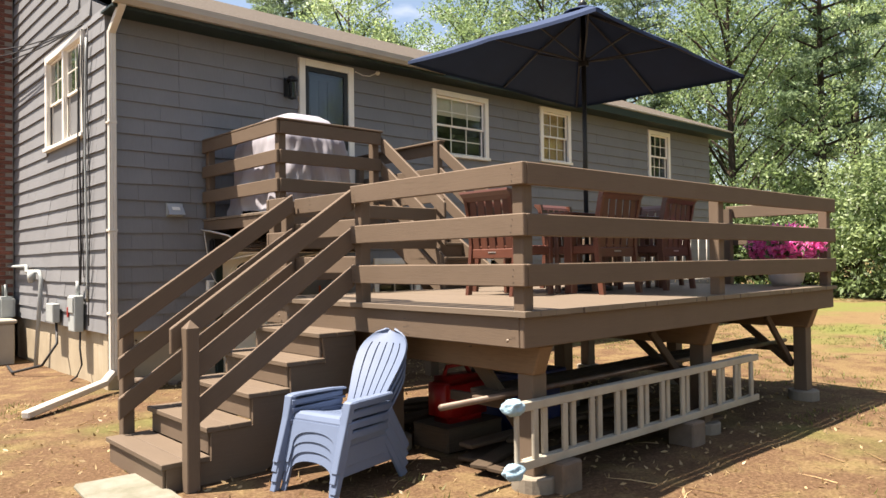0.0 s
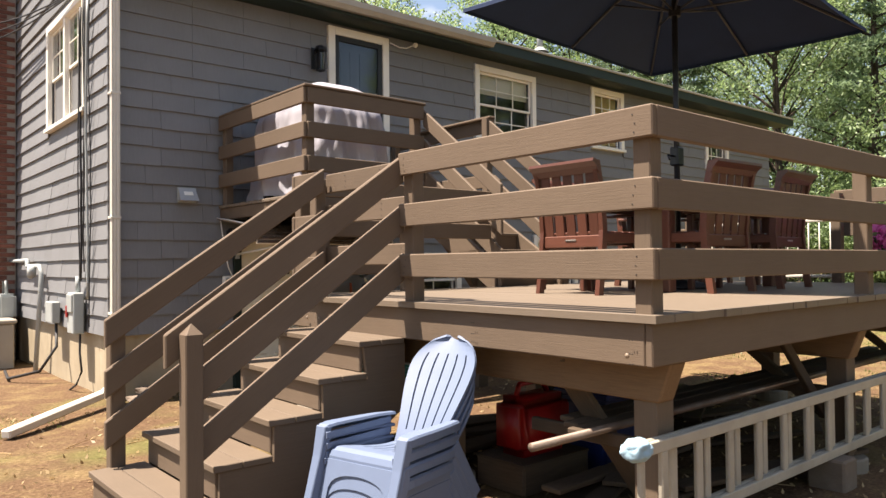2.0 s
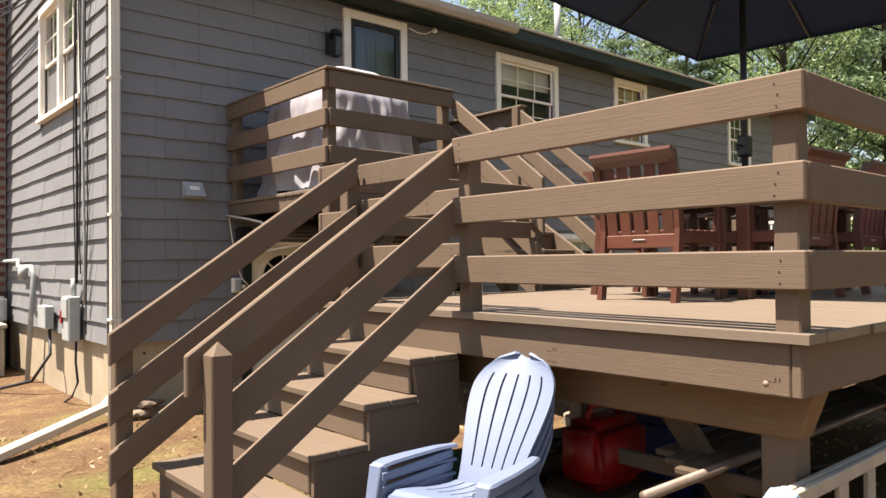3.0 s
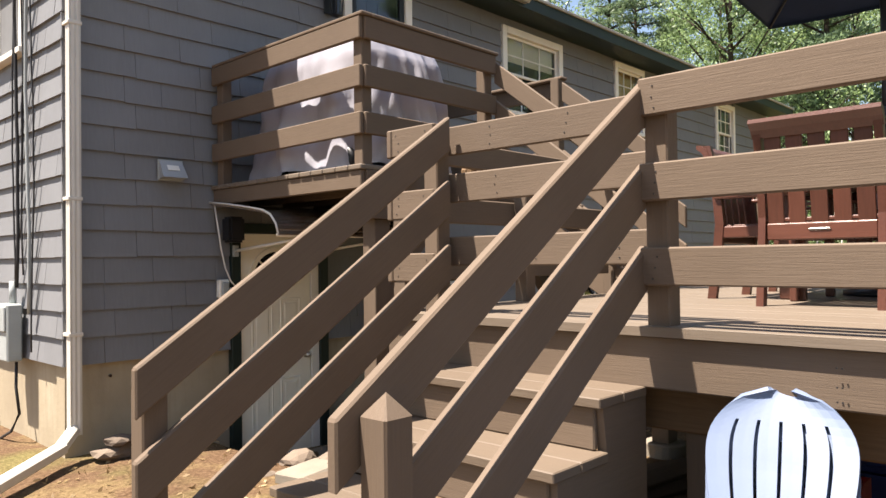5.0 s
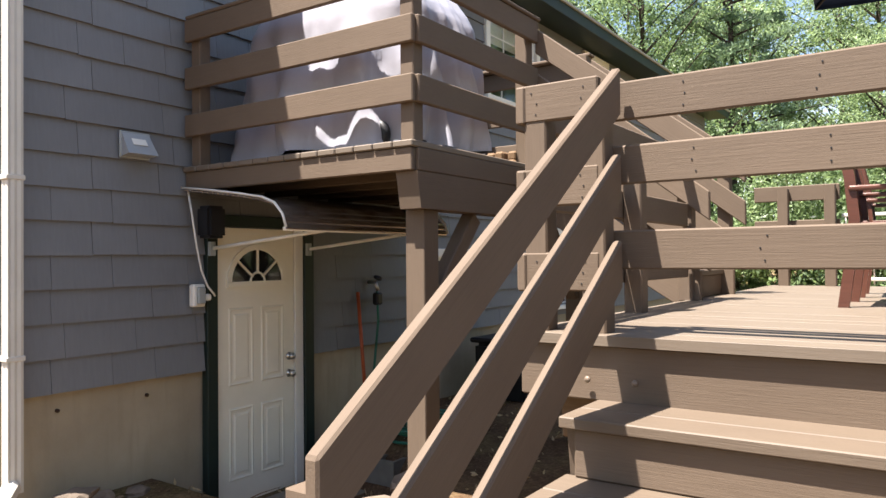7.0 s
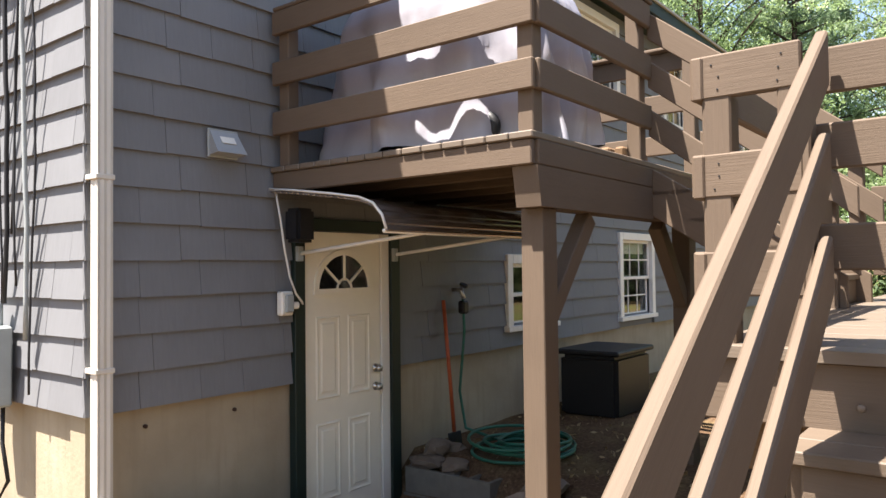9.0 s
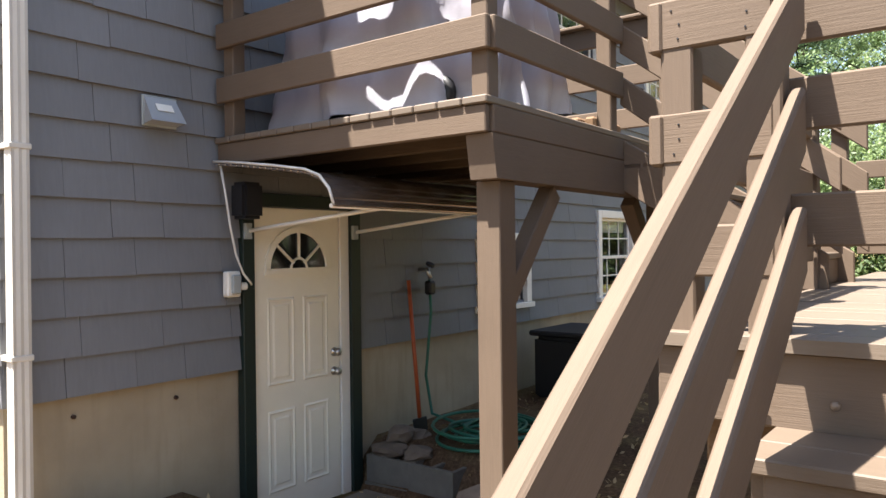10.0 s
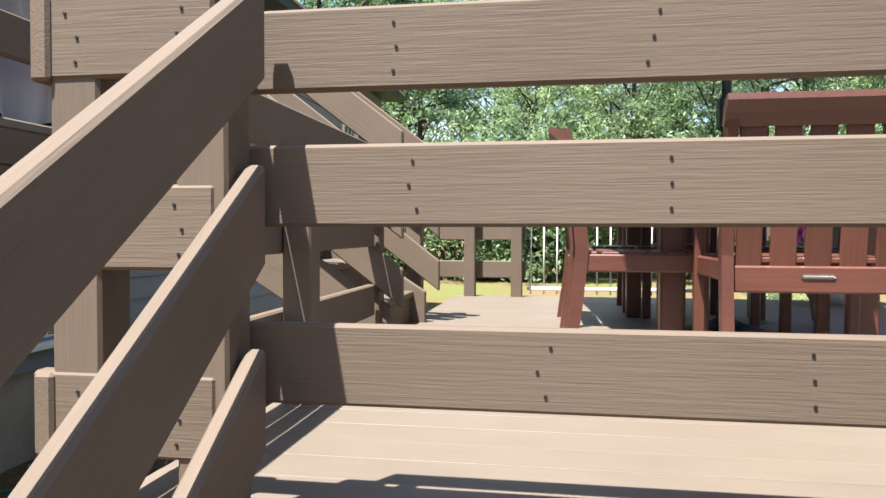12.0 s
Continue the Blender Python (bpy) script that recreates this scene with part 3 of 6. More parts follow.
def lower_door():
    x0, x1, z0, z1 = LOW_DOOR
    d = empty("door_2", (x0 + x1) / 2, 0, z0, "cream panelled steel door with a fan light", "door", kind="structure")
    block("door_trim", (x0, -0.035, z0), (x0 + 0.09, 0.03, z1), M_GREEN, d, "dark green trim board")
    block("door_trim", (x1 - 0.10, -0.035, z0), (x1, 0.03, z1), M_GREEN, d, "dark green trim board")
    block("door_trim", (x0 + 0.09, -0.035, z1 - 0.085), (x1 - 0.10, 0.03, z1), M_GREEN, d, "dark green trim board")
    a, b, top = 1.503, 2.262, 1.685
    block("jamb", (b + 0.006, -0.012, z0), (x1 - 0.10, 0.05, top), M_WHITE, d, "white door jamb")
    bm = box_bm((a, 0.0, z0 + 0.02), (b, 0.04, top), 0.003)
    slab = part("slab", bm, M_DOOR, d)
    w = b - a
    for cx in (a + w * 0.30, a + w * 0.70):
        for lo, hi in ((z0 + 0.20, 0.37), (0.53, 1.10)):
            p = empty_panel(cx - 0.115, cx + 0.115, lo, hi)
            part("panel", p, M_DOOR, slab, m=None)
    cx, cz, r = a + w * 0.5, 1.285, 0.285
    n = 20
    bm = bmesh.new()
    arc = lambda rr, y: [bm.verts.new((cx + rr * math.cos(math.pi * k / n), y, cz + rr * math.sin(math.pi * k / n) * 0.98)) for k in range(n + 1)]
    o0, o1, i1 = arc(r, 0.0), arc(r, -0.018), arc(r - 0.04, -0.018)
    i0 = arc(r - 0.04, 0.002)
    for p, q in ((o0, o1), (o1, i1), (i1, i0)):
        for k in range(n):
            bm.faces.new((p[k], p[k + 1], q[k + 1], q[k]))
    add_box(bm, (cx - r, -0.018, cz - 0.035), (cx + r, 0.0, cz + 0.005))
    bmesh.ops.recalc_face_normals(bm, faces=bm.faces[:])
    part("fan_frame", bm, M_DOOR, slab, "cream half-round frame")
    bm = bmesh.new()
    rim = [bm.verts.new((cx + (r - 0.04) * math.cos(math.pi * k / n), -0.004, cz + (r - 0.04) * math.sin(math.pi * k / n) * 0.98)) for k in range(n + 1)]
    bm.faces.new(rim)
    part("fan_pane", bm, M_PANE_DARK, slab, "dark half-round glass")
    for ang in (40, 90, 140):
        u = radians(ang)
        board("fan_bar", (cx + 0.06 * math.cos(u), -0.012, cz + 0.06 * math.sin(u)), (cx + (r - 0.03) * math.cos(u), -0.012, cz + (r - 0.03) * math.sin(u)), 0.018, 0.014, M_DOOR, slab, up=(0, 1, 0), bev=0.002)
    rod("fan_bar", [(cx + 0.07 * math.cos(math.pi * k / 10), -0.012, cz + 0.07 * math.sin(math.pi * k / 10)) for k in range(11)], 0.009, M_DOOR, slab)
    for z, kind in ((0.69, "deadbolt"), (0.555, "knob")):
        k = part(kind, lathe_bm([(0.0, -0.062), (0.018, -0.06), (0.026, -0.05), (0.028, -0.035), (0.012, -0.026), (0.012, -0.012), (0.03, -0.008), (0.032, 0.0)], 14), M_STEEL, d, "brushed metal " + kind, Matrix.Translation((b - 0.055, 0, z)) @ pose(0, 0, 0, -90, 0, 0), True)
    for z in (0.1, 0.9, 1.5):
        rod("hinge", [(a - 0.004, -0.006, z - 0.05), (a - 0.004, -0.006, z + 0.05)], 0.008, M_STEEL, d)


def empty_panel(x0, x1, z0, z1):
    """A raised door panel: a moulded rim and a raised field."""
    bm = bmesh.new()
    rects = [(0.0, 0.0), (0.012, -0.007), (0.024, -0.001), (0.045, -0.001), (0.058, -0.006)]
    rings = []
    for ins, y in rects:
        rings.append([bm.verts.new((x, y - 0.0005, z)) for x, z in ((x0 + ins, z0 + ins), (x1 - ins, z0 + ins), (x1 - ins, z1 - ins), (x0 + ins, z1 - ins))])
    for p, q in zip(rings, rings[1:]):
        for k in range(4):
            bm.faces.new((p[k], p[(k + 1) % 4], q[(k + 1) % 4], q[k]))
    bm.faces.new(rings[-1])
    bmesh.ops.recalc_face_normals(bm, faces=bm.faces[:])
    if bm.faces[-1].normal.y > 0:
        bmesh.ops.reverse_faces(bm, faces=bm.faces[:])
    return bm


M_PANE_DARK = paint("dark_glazing", (0.012, 0.013, 0.014), 0.06, 0.1, 0.0, spec=0.6)
M_BOLT = paint("painted_bolt_head", (0.20, 0.15, 0.11), 0.4, 0.3)
M_BRICKDARK = paint("rusty_steel", (0.05, 0.025, 0.015), 0.8, 0.3)
lower_door()

for x in (0.398, 0.984):
    tagged(rod("form_tie", [(x, 0.06, 0.57), (x, 0.03, 0.57)], 0.012, M_BRICKDARK), "rusty form tie end in the foundation", "form tie", "form ties")

# ---- lower deck ----
DX0, DX1, DY0, DY1, DZ = 0.53, 5.45, -6.17, -2.98, 1.175
deck = empty("deck", DX0, DY1, 0, "raised taupe-painted wooden deck on posts", "deck")
for lo, hi in (((DX0, DY0 + 0.04, 0.945), (DX0 + 0.038, DY1, DZ - 0.036)), ((DX0, DY0, 0.945), (DX1, DY0 + 0.038, DZ - 0.036)), ((DX1 - 0.038, DY0 + 0.04, 0.945), (DX1, DY1, DZ - 0.036)), ((DX0 + 0.04, DY1 - 0.038, 0.945), (DX1 - 0.04, DY1, DZ - 0.036))):
    ax = 0 if hi[0] - lo[0] > hi[1] - lo[1] else 1
    c = [(p + q) / 2 for p, q in zip(lo, hi)]
    a, b = list(c), list(c)
    a[ax], b[ax] = lo[ax], hi[ax]
    board("fascia", a, b, hi[2] - lo[2], 0.038, M_TAUPE, deck)
for k in range(1, 12):
    x = DX0 + (DX1 - DX0) * k / 12
    board("joist", (x, DY0 + 0.05, 1.04), (x, DY1 - 0.05, 1.04), 0.18, 0.038, M_OLD, deck)


UPRIGHT = pose(0, 0, 0, 0, -90, 0)


def square_post(parent, lo, hi, mat):
    """An upright timber whose grain runs along its length."""
    h = [(q - p) / 2 for p, q in zip(lo, hi)]
    bm = box_bm((-h[2], -h[1], -h[0]), (h[2], h[1], h[0]), 0.005)
    return part("post", bm, mat, parent, "", Matrix.Translation([(p + q) / 2 for p, q in zip(lo, hi)]) @ UPRIGHT)


for x in (0.82, 3.0, 5.1):
    timber = box_bm((-0.0625, 0.0, -0.095), (0.0625, DY1 - 0.1 - DY0, 0.095))
    for v in timber.verts:
        if v.co.y < 0.1:
            v.co.y += 0.0 if v.co.z > 0 else 0.07
    bmesh.ops.rotate(timber, verts=timber.verts[:], cent=(0, 0, 0), matrix=Matrix.Rotation(radians(-90), 3, "Z"))
    bmesh.ops.bevel(timber, geom=timber.edges[:], offset=0.008, segments=1, affect="EDGES")
    part("beam", timber, M_RAW, deck, "heavy unpainted timber beam", pose(x - 0.035, DY0 + 0.03, 0.848, 0, 0, 90))
    for y in (DY0 + 0.19, -4.5, DY1 - 0.25):
        square_post(deck, (x - 0.075, y - 0.065, 0.1), (x + 0.065, y + 0.065, 0.756), M_TAUPE)
        f = part("footing", lathe_bm([(0.0, -0.1), (0.15, -0.1), (0.15, 0.09), (0.14, 0.1), (0.0, 0.1)], 20), M_CONC, deck, "round concrete footing", Matrix.Translation((x, y, 0.0)))
# Braces take the darker lumber, which puts under-deck shade into their colour.
for x in (3.0, 5.1):
    board("brace", (x, DY0 + 0.3, 0.35), (x - 0.6, DY0 + 0.3, 0.9), 0.07, 0.04, M_OLD, deck)
    board("brace", (x, DY0 + 0.3, 0.35), (x, DY0 + 1.0, 0.9), 0.07, 0.04, M_OLD, deck)
n_boards = 34
pitch = (DX1 - DX0 + 0.05) / n_boards
rnd = random.Random(5)
for k in range(n_boards):
    x = DX0 - 0.03 + pitch * (k + 0.5)
    board("deck_board", (x, DY0 - 0.03 - rnd.random() * 0.012, DZ - 0.018), (x, DY1 + 0.02, DZ - 0.018 + rnd.uniform(-0.001, 0.001)), pitch - 0.0024, 0.036, M_DECK, deck, up=(1, 0, 0), bev=0.0006)


def nail_mesh():
    bm = lathe_bm([(0.0, -0.002), (0.003, -0.002), (0.003, 0.001), (0.0, 0.0012)], 6)
    me = bpy.data.meshes.new("nail")
    bm.to_mesh(me)
    bm.free()
    me.materials.append(M_IRON)
    return me


NAIL = nail_mesh()


def nails(parent, spots, turn):
    for p in spots:
        place("nail", NAIL, parent, "", Matrix.Translation(p) @ turn)


WEST_TURN, SOUTH_TURN = pose(0, 0, 0, 0, -90, 0), pose(0, 0, 0, 90, 0, 0)
RAIL_Z = (2.015, 1.70, 1.39)
railing = empty("deck_railing", DX0, DY0, DZ, "taupe three-board deck railing with square posts", "railing")


def rail_run(parent, a, b, heights, w=0.14, t=0.036, mat=M_TAUPE):
    for z in heights:
        board("rail", (*a, z), (*b, z), w, t, mat, parent)


def rail_post(parent, x, y, z0, z1, s=0.09, point=False, mat=M_TAUPE):
    bm = box_bm((-s / 2, -s / 2, z0), (s / 2, s / 2, z1))
    bmesh.ops.bevel(bm, geom=[e for e in bm.edges if abs(e.verts[0].co.z - e.verts[1].co.z) > 0.1], offset=0.006, segments=1, affect="EDGES")
    if point:
        top = [f for f in bm.faces if f.normal.z > 0.9]
        bmesh.ops.poke(bm, faces=top, offset=0.055)
    bmesh.ops.transform(bm, matrix=UPRIGHT.inverted(), verts=bm.verts[:])
    return part("post", bm, mat, parent, "", Matrix.Translation((x, y, 0)) @ UPRIGHT)


GATE_Z = (2.005, 1.775, 1.47)
rail_run(railing, (DX0 + 0.046, -2.95), (DX0 + 0.046, -3.28), [z + 0.003 for z in RAIL_Z])
rail_run(railing, (DX0 + 0.136, -3.285), (DX0 + 0.136, -4.385), GATE_Z, 0.14, 0.024)
rail_run(railing, (DX0 - 0.005, -4.38), (DX0 - 0.005, DY0 - 0.03), [z + 0.005 for z in RAIL_Z])
rail_run(railing, (DX0 + 0.015, DY0 - 0.012), (DX1 + 0.02, DY0 - 0.012), [z + 0.005 for z in RAIL_Z])
rail_run(railing, (DX1 + 0.005, DY0 + 0.01), (DX1 + 0.005, -5.0), RAIL_Z)
rail_run(railing, (DX1 + 0.005, -3.53), (DX1 + 0.005, -2.82), RAIL_Z)
rail_run(railing, (DX0 + 0.02, -2.975), (2.66, -2.975), RAIL_Z)
for x, y, z in ((DX0 + 0.077, -3.255, 2.0), (DX0 + 0.062, -4.43, 2.05), (DX0 + 0.062, DY0 + 0.055, 2.06), (3.05, DY0 + 0.055, 2.06), (DX1 - 0.065, DY0 + 0.055, 2.05), (DX1 - 0.065, -5.05, 2.05), (DX1 - 0.065, -3.46, 2.07), (DX1 - 0.065, -3.08, 2.05), (DX0 + 0.077, -3.03, 1.95), (1.6, -3.04, 1.95)):
    rail_post(railing, x, y, DZ, z)
spots = []
for run, x, ys in ((RAIL_Z, DX0 + 0.0265, (-3.03, -3.22)), (GATE_Z, DX0 + 0.1225, (-3.56, -3.97)), (RAIL_Z, DX0 - 0.0245, (-4.44, -6.10))):
  for row, z in enumerate(run):
    for y in [v + (0, -0.02, -0.24)[row] * (run is GATE_Z) for v in ys]:
        for dz in (-0.04, 0.0, 0.04):
            spots.append((x, y + random.Random(int(-y * 100 + dz * 500 + z * 77)).uniform(-0.012, 0.012), z + dz))
nails(railing, spots, WEST_TURN)
fascia_spots = [(DX0 - 0.0195, y + dy, z) for y, z0 in ((-6.08, 1.0), (-3.10, 1.0), (-5.05, 1.02)) for dy in (0.0, 0.015) for z in (z0 - 0.045, z0, z0 + 0.06)]
nails(deck, fascia_spots, WEST_TURN)
for y, z in ((-3.25, 1.02), (-3.42, 1.02), (-6.05, 0.99)):
    part("carriage_bolt", lathe_bm([(0.0, 0.007), (0.006, 0.006), (0.010, 0.003), (0.012, 0.0), (0.0, -0.004)][::-1], 14), M_BOLT, deck, "painted carriage bolt", Matrix.Translation((DX0 - 0.019, y, z)) @ WEST_TURN, True)

# ---- stairs up to the lower deck ----
SY0, SY1 = -4.37, -3.29
stairs = empty("staircase", -0.9, SY0, 0, "taupe wooden stairs with closed risers", "stairs")
RISE = [(0.19, -0.66), (0.38, -0.35), (0.57, -0.04), (0.76, 0.265), (0.95, 0.545)]
for z, back in RISE:
    front = back - 0.335
    mid = (front + back) / 2 - 0.005
    board("tread", ((front + mid) / 2, SY0 - 0.01, z - 0.018), ((front + mid) / 2, SY1 + 0.01, z - 0.018), mid - front - 0.004, 0.036, M_TREAD, stairs, up=(1, 0, 0), bev=0.004)
    board("tread", ((mid + back) / 2, SY0 - 0.01, z - 0.018), ((mid + back) / 2, SY1 + 0.01, z - 0.018), back - mid - 0.004, 0.036, M_TREAD, stairs, up=(1, 0, 0), bev=0.004)
    board("riser", (front + 0.04, SY0 + 0.03, z - 0.113), (front + 0.04, SY1 - 0.03, z - 0.113), 0.152, 0.025, M_TAUPE, stairs)


def stringer(y):
    bm = bmesh.new()
    prof = [(-0.955, 0.0)]
    for z, back in RISE:
        prof += [(back - 0.295, z - 0.037), (back + 0.012, z - 0.037)]
    prof += [(0.555, 0.52), (0.0, 0.16), (-0.25, 0.0)]
    a = [bm.verts.new((x, y - 0.018, z)) for x, z in prof]
    b = [bm.verts.new((x, y + 0.018, z)) for x, z in prof]
    bm.faces.new(a)
    bm.faces.new(b[::-1])
    n = len(prof)
    for i in range(n):
        bm.faces.new((a[i], b[i], b[(i + 1) % n], a[(i + 1) % n]))
    bmesh.ops.recalc_face_normals(bm, faces=bm.faces[:])
    part("stringer", bm, M_TAUPE, stairs)


stringer(SY0 + 0.02)
stringer(SY1 - 0.02)
block("kick_board", (-0.975, SY0 + 0.02, 0.0), (-0.955, SY1 - 0.02, 0.15), M_TAUPE, stairs)
M_SLAB = paint("weathered_grey_slab", (0.20, 0.19, 0.155), 0.92, 0.35, 0.6, 7, stain=(0.11, 0.11, 0.075))
tagged(finish("paving_slab", box_bm((-0.24, -0.48, -0.05), (0.24, 0.48, 0.028), 0.015), M_SLAB, None, "", pose(-1.16, -4.30, 0.0, 0, 0, -4)), "weathered grey concrete slab before the stairs", "slab")


def stair_railing(y_rail, y_post, x_low, top_low, posts, ends, label, z_high=2.085, x_high=0.545):
    r = empty("stair_railing", x_low, y_rail, 0, label, "railing")
    slope = (z_high - top_low) / (x_high - x_low)
    for k, xe in enumerate(ends):
        za, zb = top_low + slope * (xe - x_low) - k * 0.305, z_high - k * 0.305
        drop = 0.07 * math.hypot(1, slope)
        board("rail", (xe, y_rail, za - drop), (x_high, y_rail, zb - drop), 0.14, 0.036, M_TAUPE, r, plumb=True)
    for x, z, point in posts:
        rail_post(r, x, y_post, 0.0 if x < 0 else 0.9, z, 0.09, point)
    return r


stair_railing(-3.328, -3.261, -0.915, 1.086, [(-0.83, 1.0, False)], (-0.915, -0.915, -0.915), "taupe sloping three-board stair railing", 2.115, 0.61)
stair_railing(-4.375, -4.44, -0.93, 1.07, [(-0.82, 1.07, True)], (-0.93, -0.79, -0.79), "taupe sloping stair railing with a pointed newel post")

# ---- upper deck ----
UX0, UX1, UY0, UZ = 1.27, 3.72, -1.94, 2.085
upper = empty("upper_deck", UX0, UY0, 0, "small raised taupe landing deck at the upper door", "deck")
for k in range(14):
    y = UY0 - 0.02 + 0.14 * (k + 0.5)
    if y < 0:
        board("deck_board", (UX0 - 0.035, y, UZ - 0.018), (UX1, y, UZ - 0.018), 0.134, 0.036, M_DECK, upper, up=(0, 1, 0))
board("fascia", (UX0, UY0, 1.985), (UX0, -0.01, 1.985), 0.125, 0.038, M_TAUPE, upper)
board("fascia", (UX0 + 0.02, UY0, 1.985), (UX1, UY0, 1.985), 0.125, 0.038, M_TAUPE, upper)
board("fascia", (UX1, UY0 + 0.02, 1.985), (UX1, -0.01, 1.985), 0.125, 0.038, M_TAUPE, upper)
bm = box_bm((1.278, -0.072, 1.72), (UX1, 0.072, 1.92))
for v in bm.verts:
    if v.co.x < 1.3 and v.co.z < 1.8:
        v.co.x += 0.035
part("beam", bm, M_TAUPE, upper, "", Matrix.Translation((0, UY0 + 0.055, 0)))
for k in range(1, 7):
    x = UX0 + (UX1 - UX0) * k / 7
    board("joist", (x, UY0 + 0.02, 1.985), (x, -0.01, 1.985), 0.13, 0.038, M_OLD, upper)
for x in (1.46, 3.55):
    square_post(upper, (x - 0.07, UY0 + 0.02, -0.3), (x + 0.07, UY0 + 0.15, 1.72), M_TAUPE)
    d = 0.5 if x < 2 else -0.5
    board("brace", (x + d * 0.1, UY0 + 0.085, 1.15), (x + d * 1.05, UY0 + 0.085, 1.70), 0.10, 0.09, M_TAUPE, upper)
UP_Z = (3.005, 2.68, 2.36)
uprail = empty("upper_railing", UX0, UY0, UZ, "taupe three-board railing round the upper deck", "railing")
rail_run(uprail, (UX0 - 0.03, UY0 - 0.03), (UX0 - 0.03, -0.04), UP_Z, 0.15)
rail_run(uprail, (UX0 - 0.01, UY0 - 0.03), (2.66, UY0 - 0.03), UP_Z, 0.15)
rail_run(uprail, (UX1 + 0.03, UY0 + 0.02), (UX1 + 0.03, -0.04), UP_Z, 0.15)
board("cap_rail", (UX0 + 0.0, UY0 - 0.06, 3.095), (UX0 + 0.0, -0.05, 3.095), 0.10, 0.025, M_TAUPE, uprail, up=(1, 0, 0))
board("cap_rail", (UX0 + 0.05, UY0 - 0.01, 3.095), (2.68, UY0 - 0.01, 3.095), 0.10, 0.025, M_TAUPE, uprail, up=(0, 1, 0))
board("cap_rail", (UX1, UY0, 3.095), (UX1, -0.05, 3.095), 0.10, 0.025, M_TAUPE, uprail, up=(1, 0, 0))
for x, y in ((UX0 + 0.035, UY0 + 0.035), (UX0 + 0.035, -0.11), (2.60, UY0 + 0.035), (UX1 - 0.035, UY0 + 0.06), (UX1 - 0.035, -0.11)):
    rail_post(uprail, x, y, UZ, 3.08)

# ---- stairs between the decks ----
mid_stairs = empty("middle_stairs", 2.7, -2.9, DZ, "short taupe wooden stairs between the two decks", "stairs")
for k in range(4):
    z, y = UZ - 0.182 * (k + 1), UY0 - 0.26 * (k + 1)
    for j in (0, 1):
        yy = y + 0.065 + j * 0.135
        board("tread", (2.72, yy, z - 0.018), (3.62, yy, z - 0.018), 0.13, 0.036, M_TREAD, mid_stairs, up=(0, 1, 0))
    board("riser", (2.76, y + 0.03, z - 0.11), (3.58, y + 0.03, z - 0.11), 0.145, 0.024, M_TAUPE, mid_stairs)
for x in (2.74, 3.60):
    board("stringer", (x, UY0, 1.90), (x, -3.05, 1.20), 0.26, 0.04, M_TAUPE, mid_stairs, plumb=True)
midrail = empty("middle_stair_railing", 2.7, -3.0, DZ, "taupe sloping railings beside the short stairs", "railing")
for x in (2.68, 3.66):
    for k in range(3):
        board("rail", (x, UY0 - 0.02, 2.955 - 0.31 * k), (x, -3.12, 2.06 - 0.31 * k), 0.14, 0.036, M_TAUPE, midrail, plumb=True)
    rail_post(midrail, x + 0.065, -2.96, DZ, 2.20, 0.09, True)


# ---- wall fixtures ----
def cable(name, points, r, mat, label, category="cable"):
    return tagged(rod(name, points, r, mat, None), label, category)


def sagging(a, b, sag, n=12):
    a, b = Vector(a), Vector(b)
    return [a.lerp(b, k / n) + Vector((0, 0, -sag * 4 * (k / n) * (1 - k / n))) for k in range(n + 1)]


M_HOOD = paint("galvanised_vent_metal", (0.34, 0.36, 0.38), 0.35, 0.15)


def dryer_vent():
    v = empty("dryer_vent", 0.865, -0.03, 2.10, "grey metal vent hood on the shingles", "vent")
    block("plate", (0.755, -0.035, 2.10), (0.965, -0.02, 2.27), M_GREYBOX, v)
    bm = bmesh.new()
    a = [bm.verts.new(p) for p in ((0.765, -0.035, 2.26), (0.955, -0.035, 2.26), (0.965, -0.13, 2.12), (0.755, -0.13, 2.12), (0.765, -0.035, 2.11), (0.955, -0.035, 2.11))]
    for f in ((0, 1, 2, 3), (0, 3, 4), (1, 5, 2), (3, 2, 5, 4), (0, 4, 5, 1)):
        bm.faces.new([a[i] for i in f])
    bmesh.ops.recalc_face_normals(bm, faces=bm.faces[:])
    part("hood", bm, M_HOOD, v, "sloping metal hood")
    board("sticker", (0.81, -0.0825, 2.201), (0.91, -0.0825, 2.201), 0.05, 0.003, M_WHITE, v, "white label", up=(0, 0.56, 0.83), bev=0)


dryer_vent()
outlet = empty("outlet_box", 1.37, -0.05, 1.2, "grey weatherproof outlet box beside the door", "outlet")
block("box", (1.265, -0.075, 1.13), (1.365, -0.02, 1.285), M_WHITE, outlet, bev=0.01)
block("cover", (1.285, -0.10, 1.15), (1.35, -0.075, 1.265), M_GREYBOX, outlet, bev=0.008)
block("plug", (1.365, -0.085, 1.17), (1.41, -0.045, 1.215), M_WHITE, outlet, bev=0.01)
speaker = empty("outdoor_speaker", 1.4, -0.12, 1.7, "black outdoor speaker box under the awning", "speaker")
block("body", (1.295, -0.20, 1.60), (1.445, -0.06, 1.82), M_BLACK, speaker, bev=0.02, seg=2)
block("bracket", (1.34, -0.065, 1.68), (1.40, -0.02, 1.74), M_BLACK, speaker)
cable("white_cable", [(1.235, -0.06, 1.915), (1.245, -0.09, 1.75), (1.27, -0.10, 1.55), (1.31, -0.10, 1.38), (1.36, -0.10, 1.27), (1.42, -0.09, 1.215), (1.435, -0.08, 1.20)], 0.007, M_WIRE, "thin white cable hanging to the outlet box")


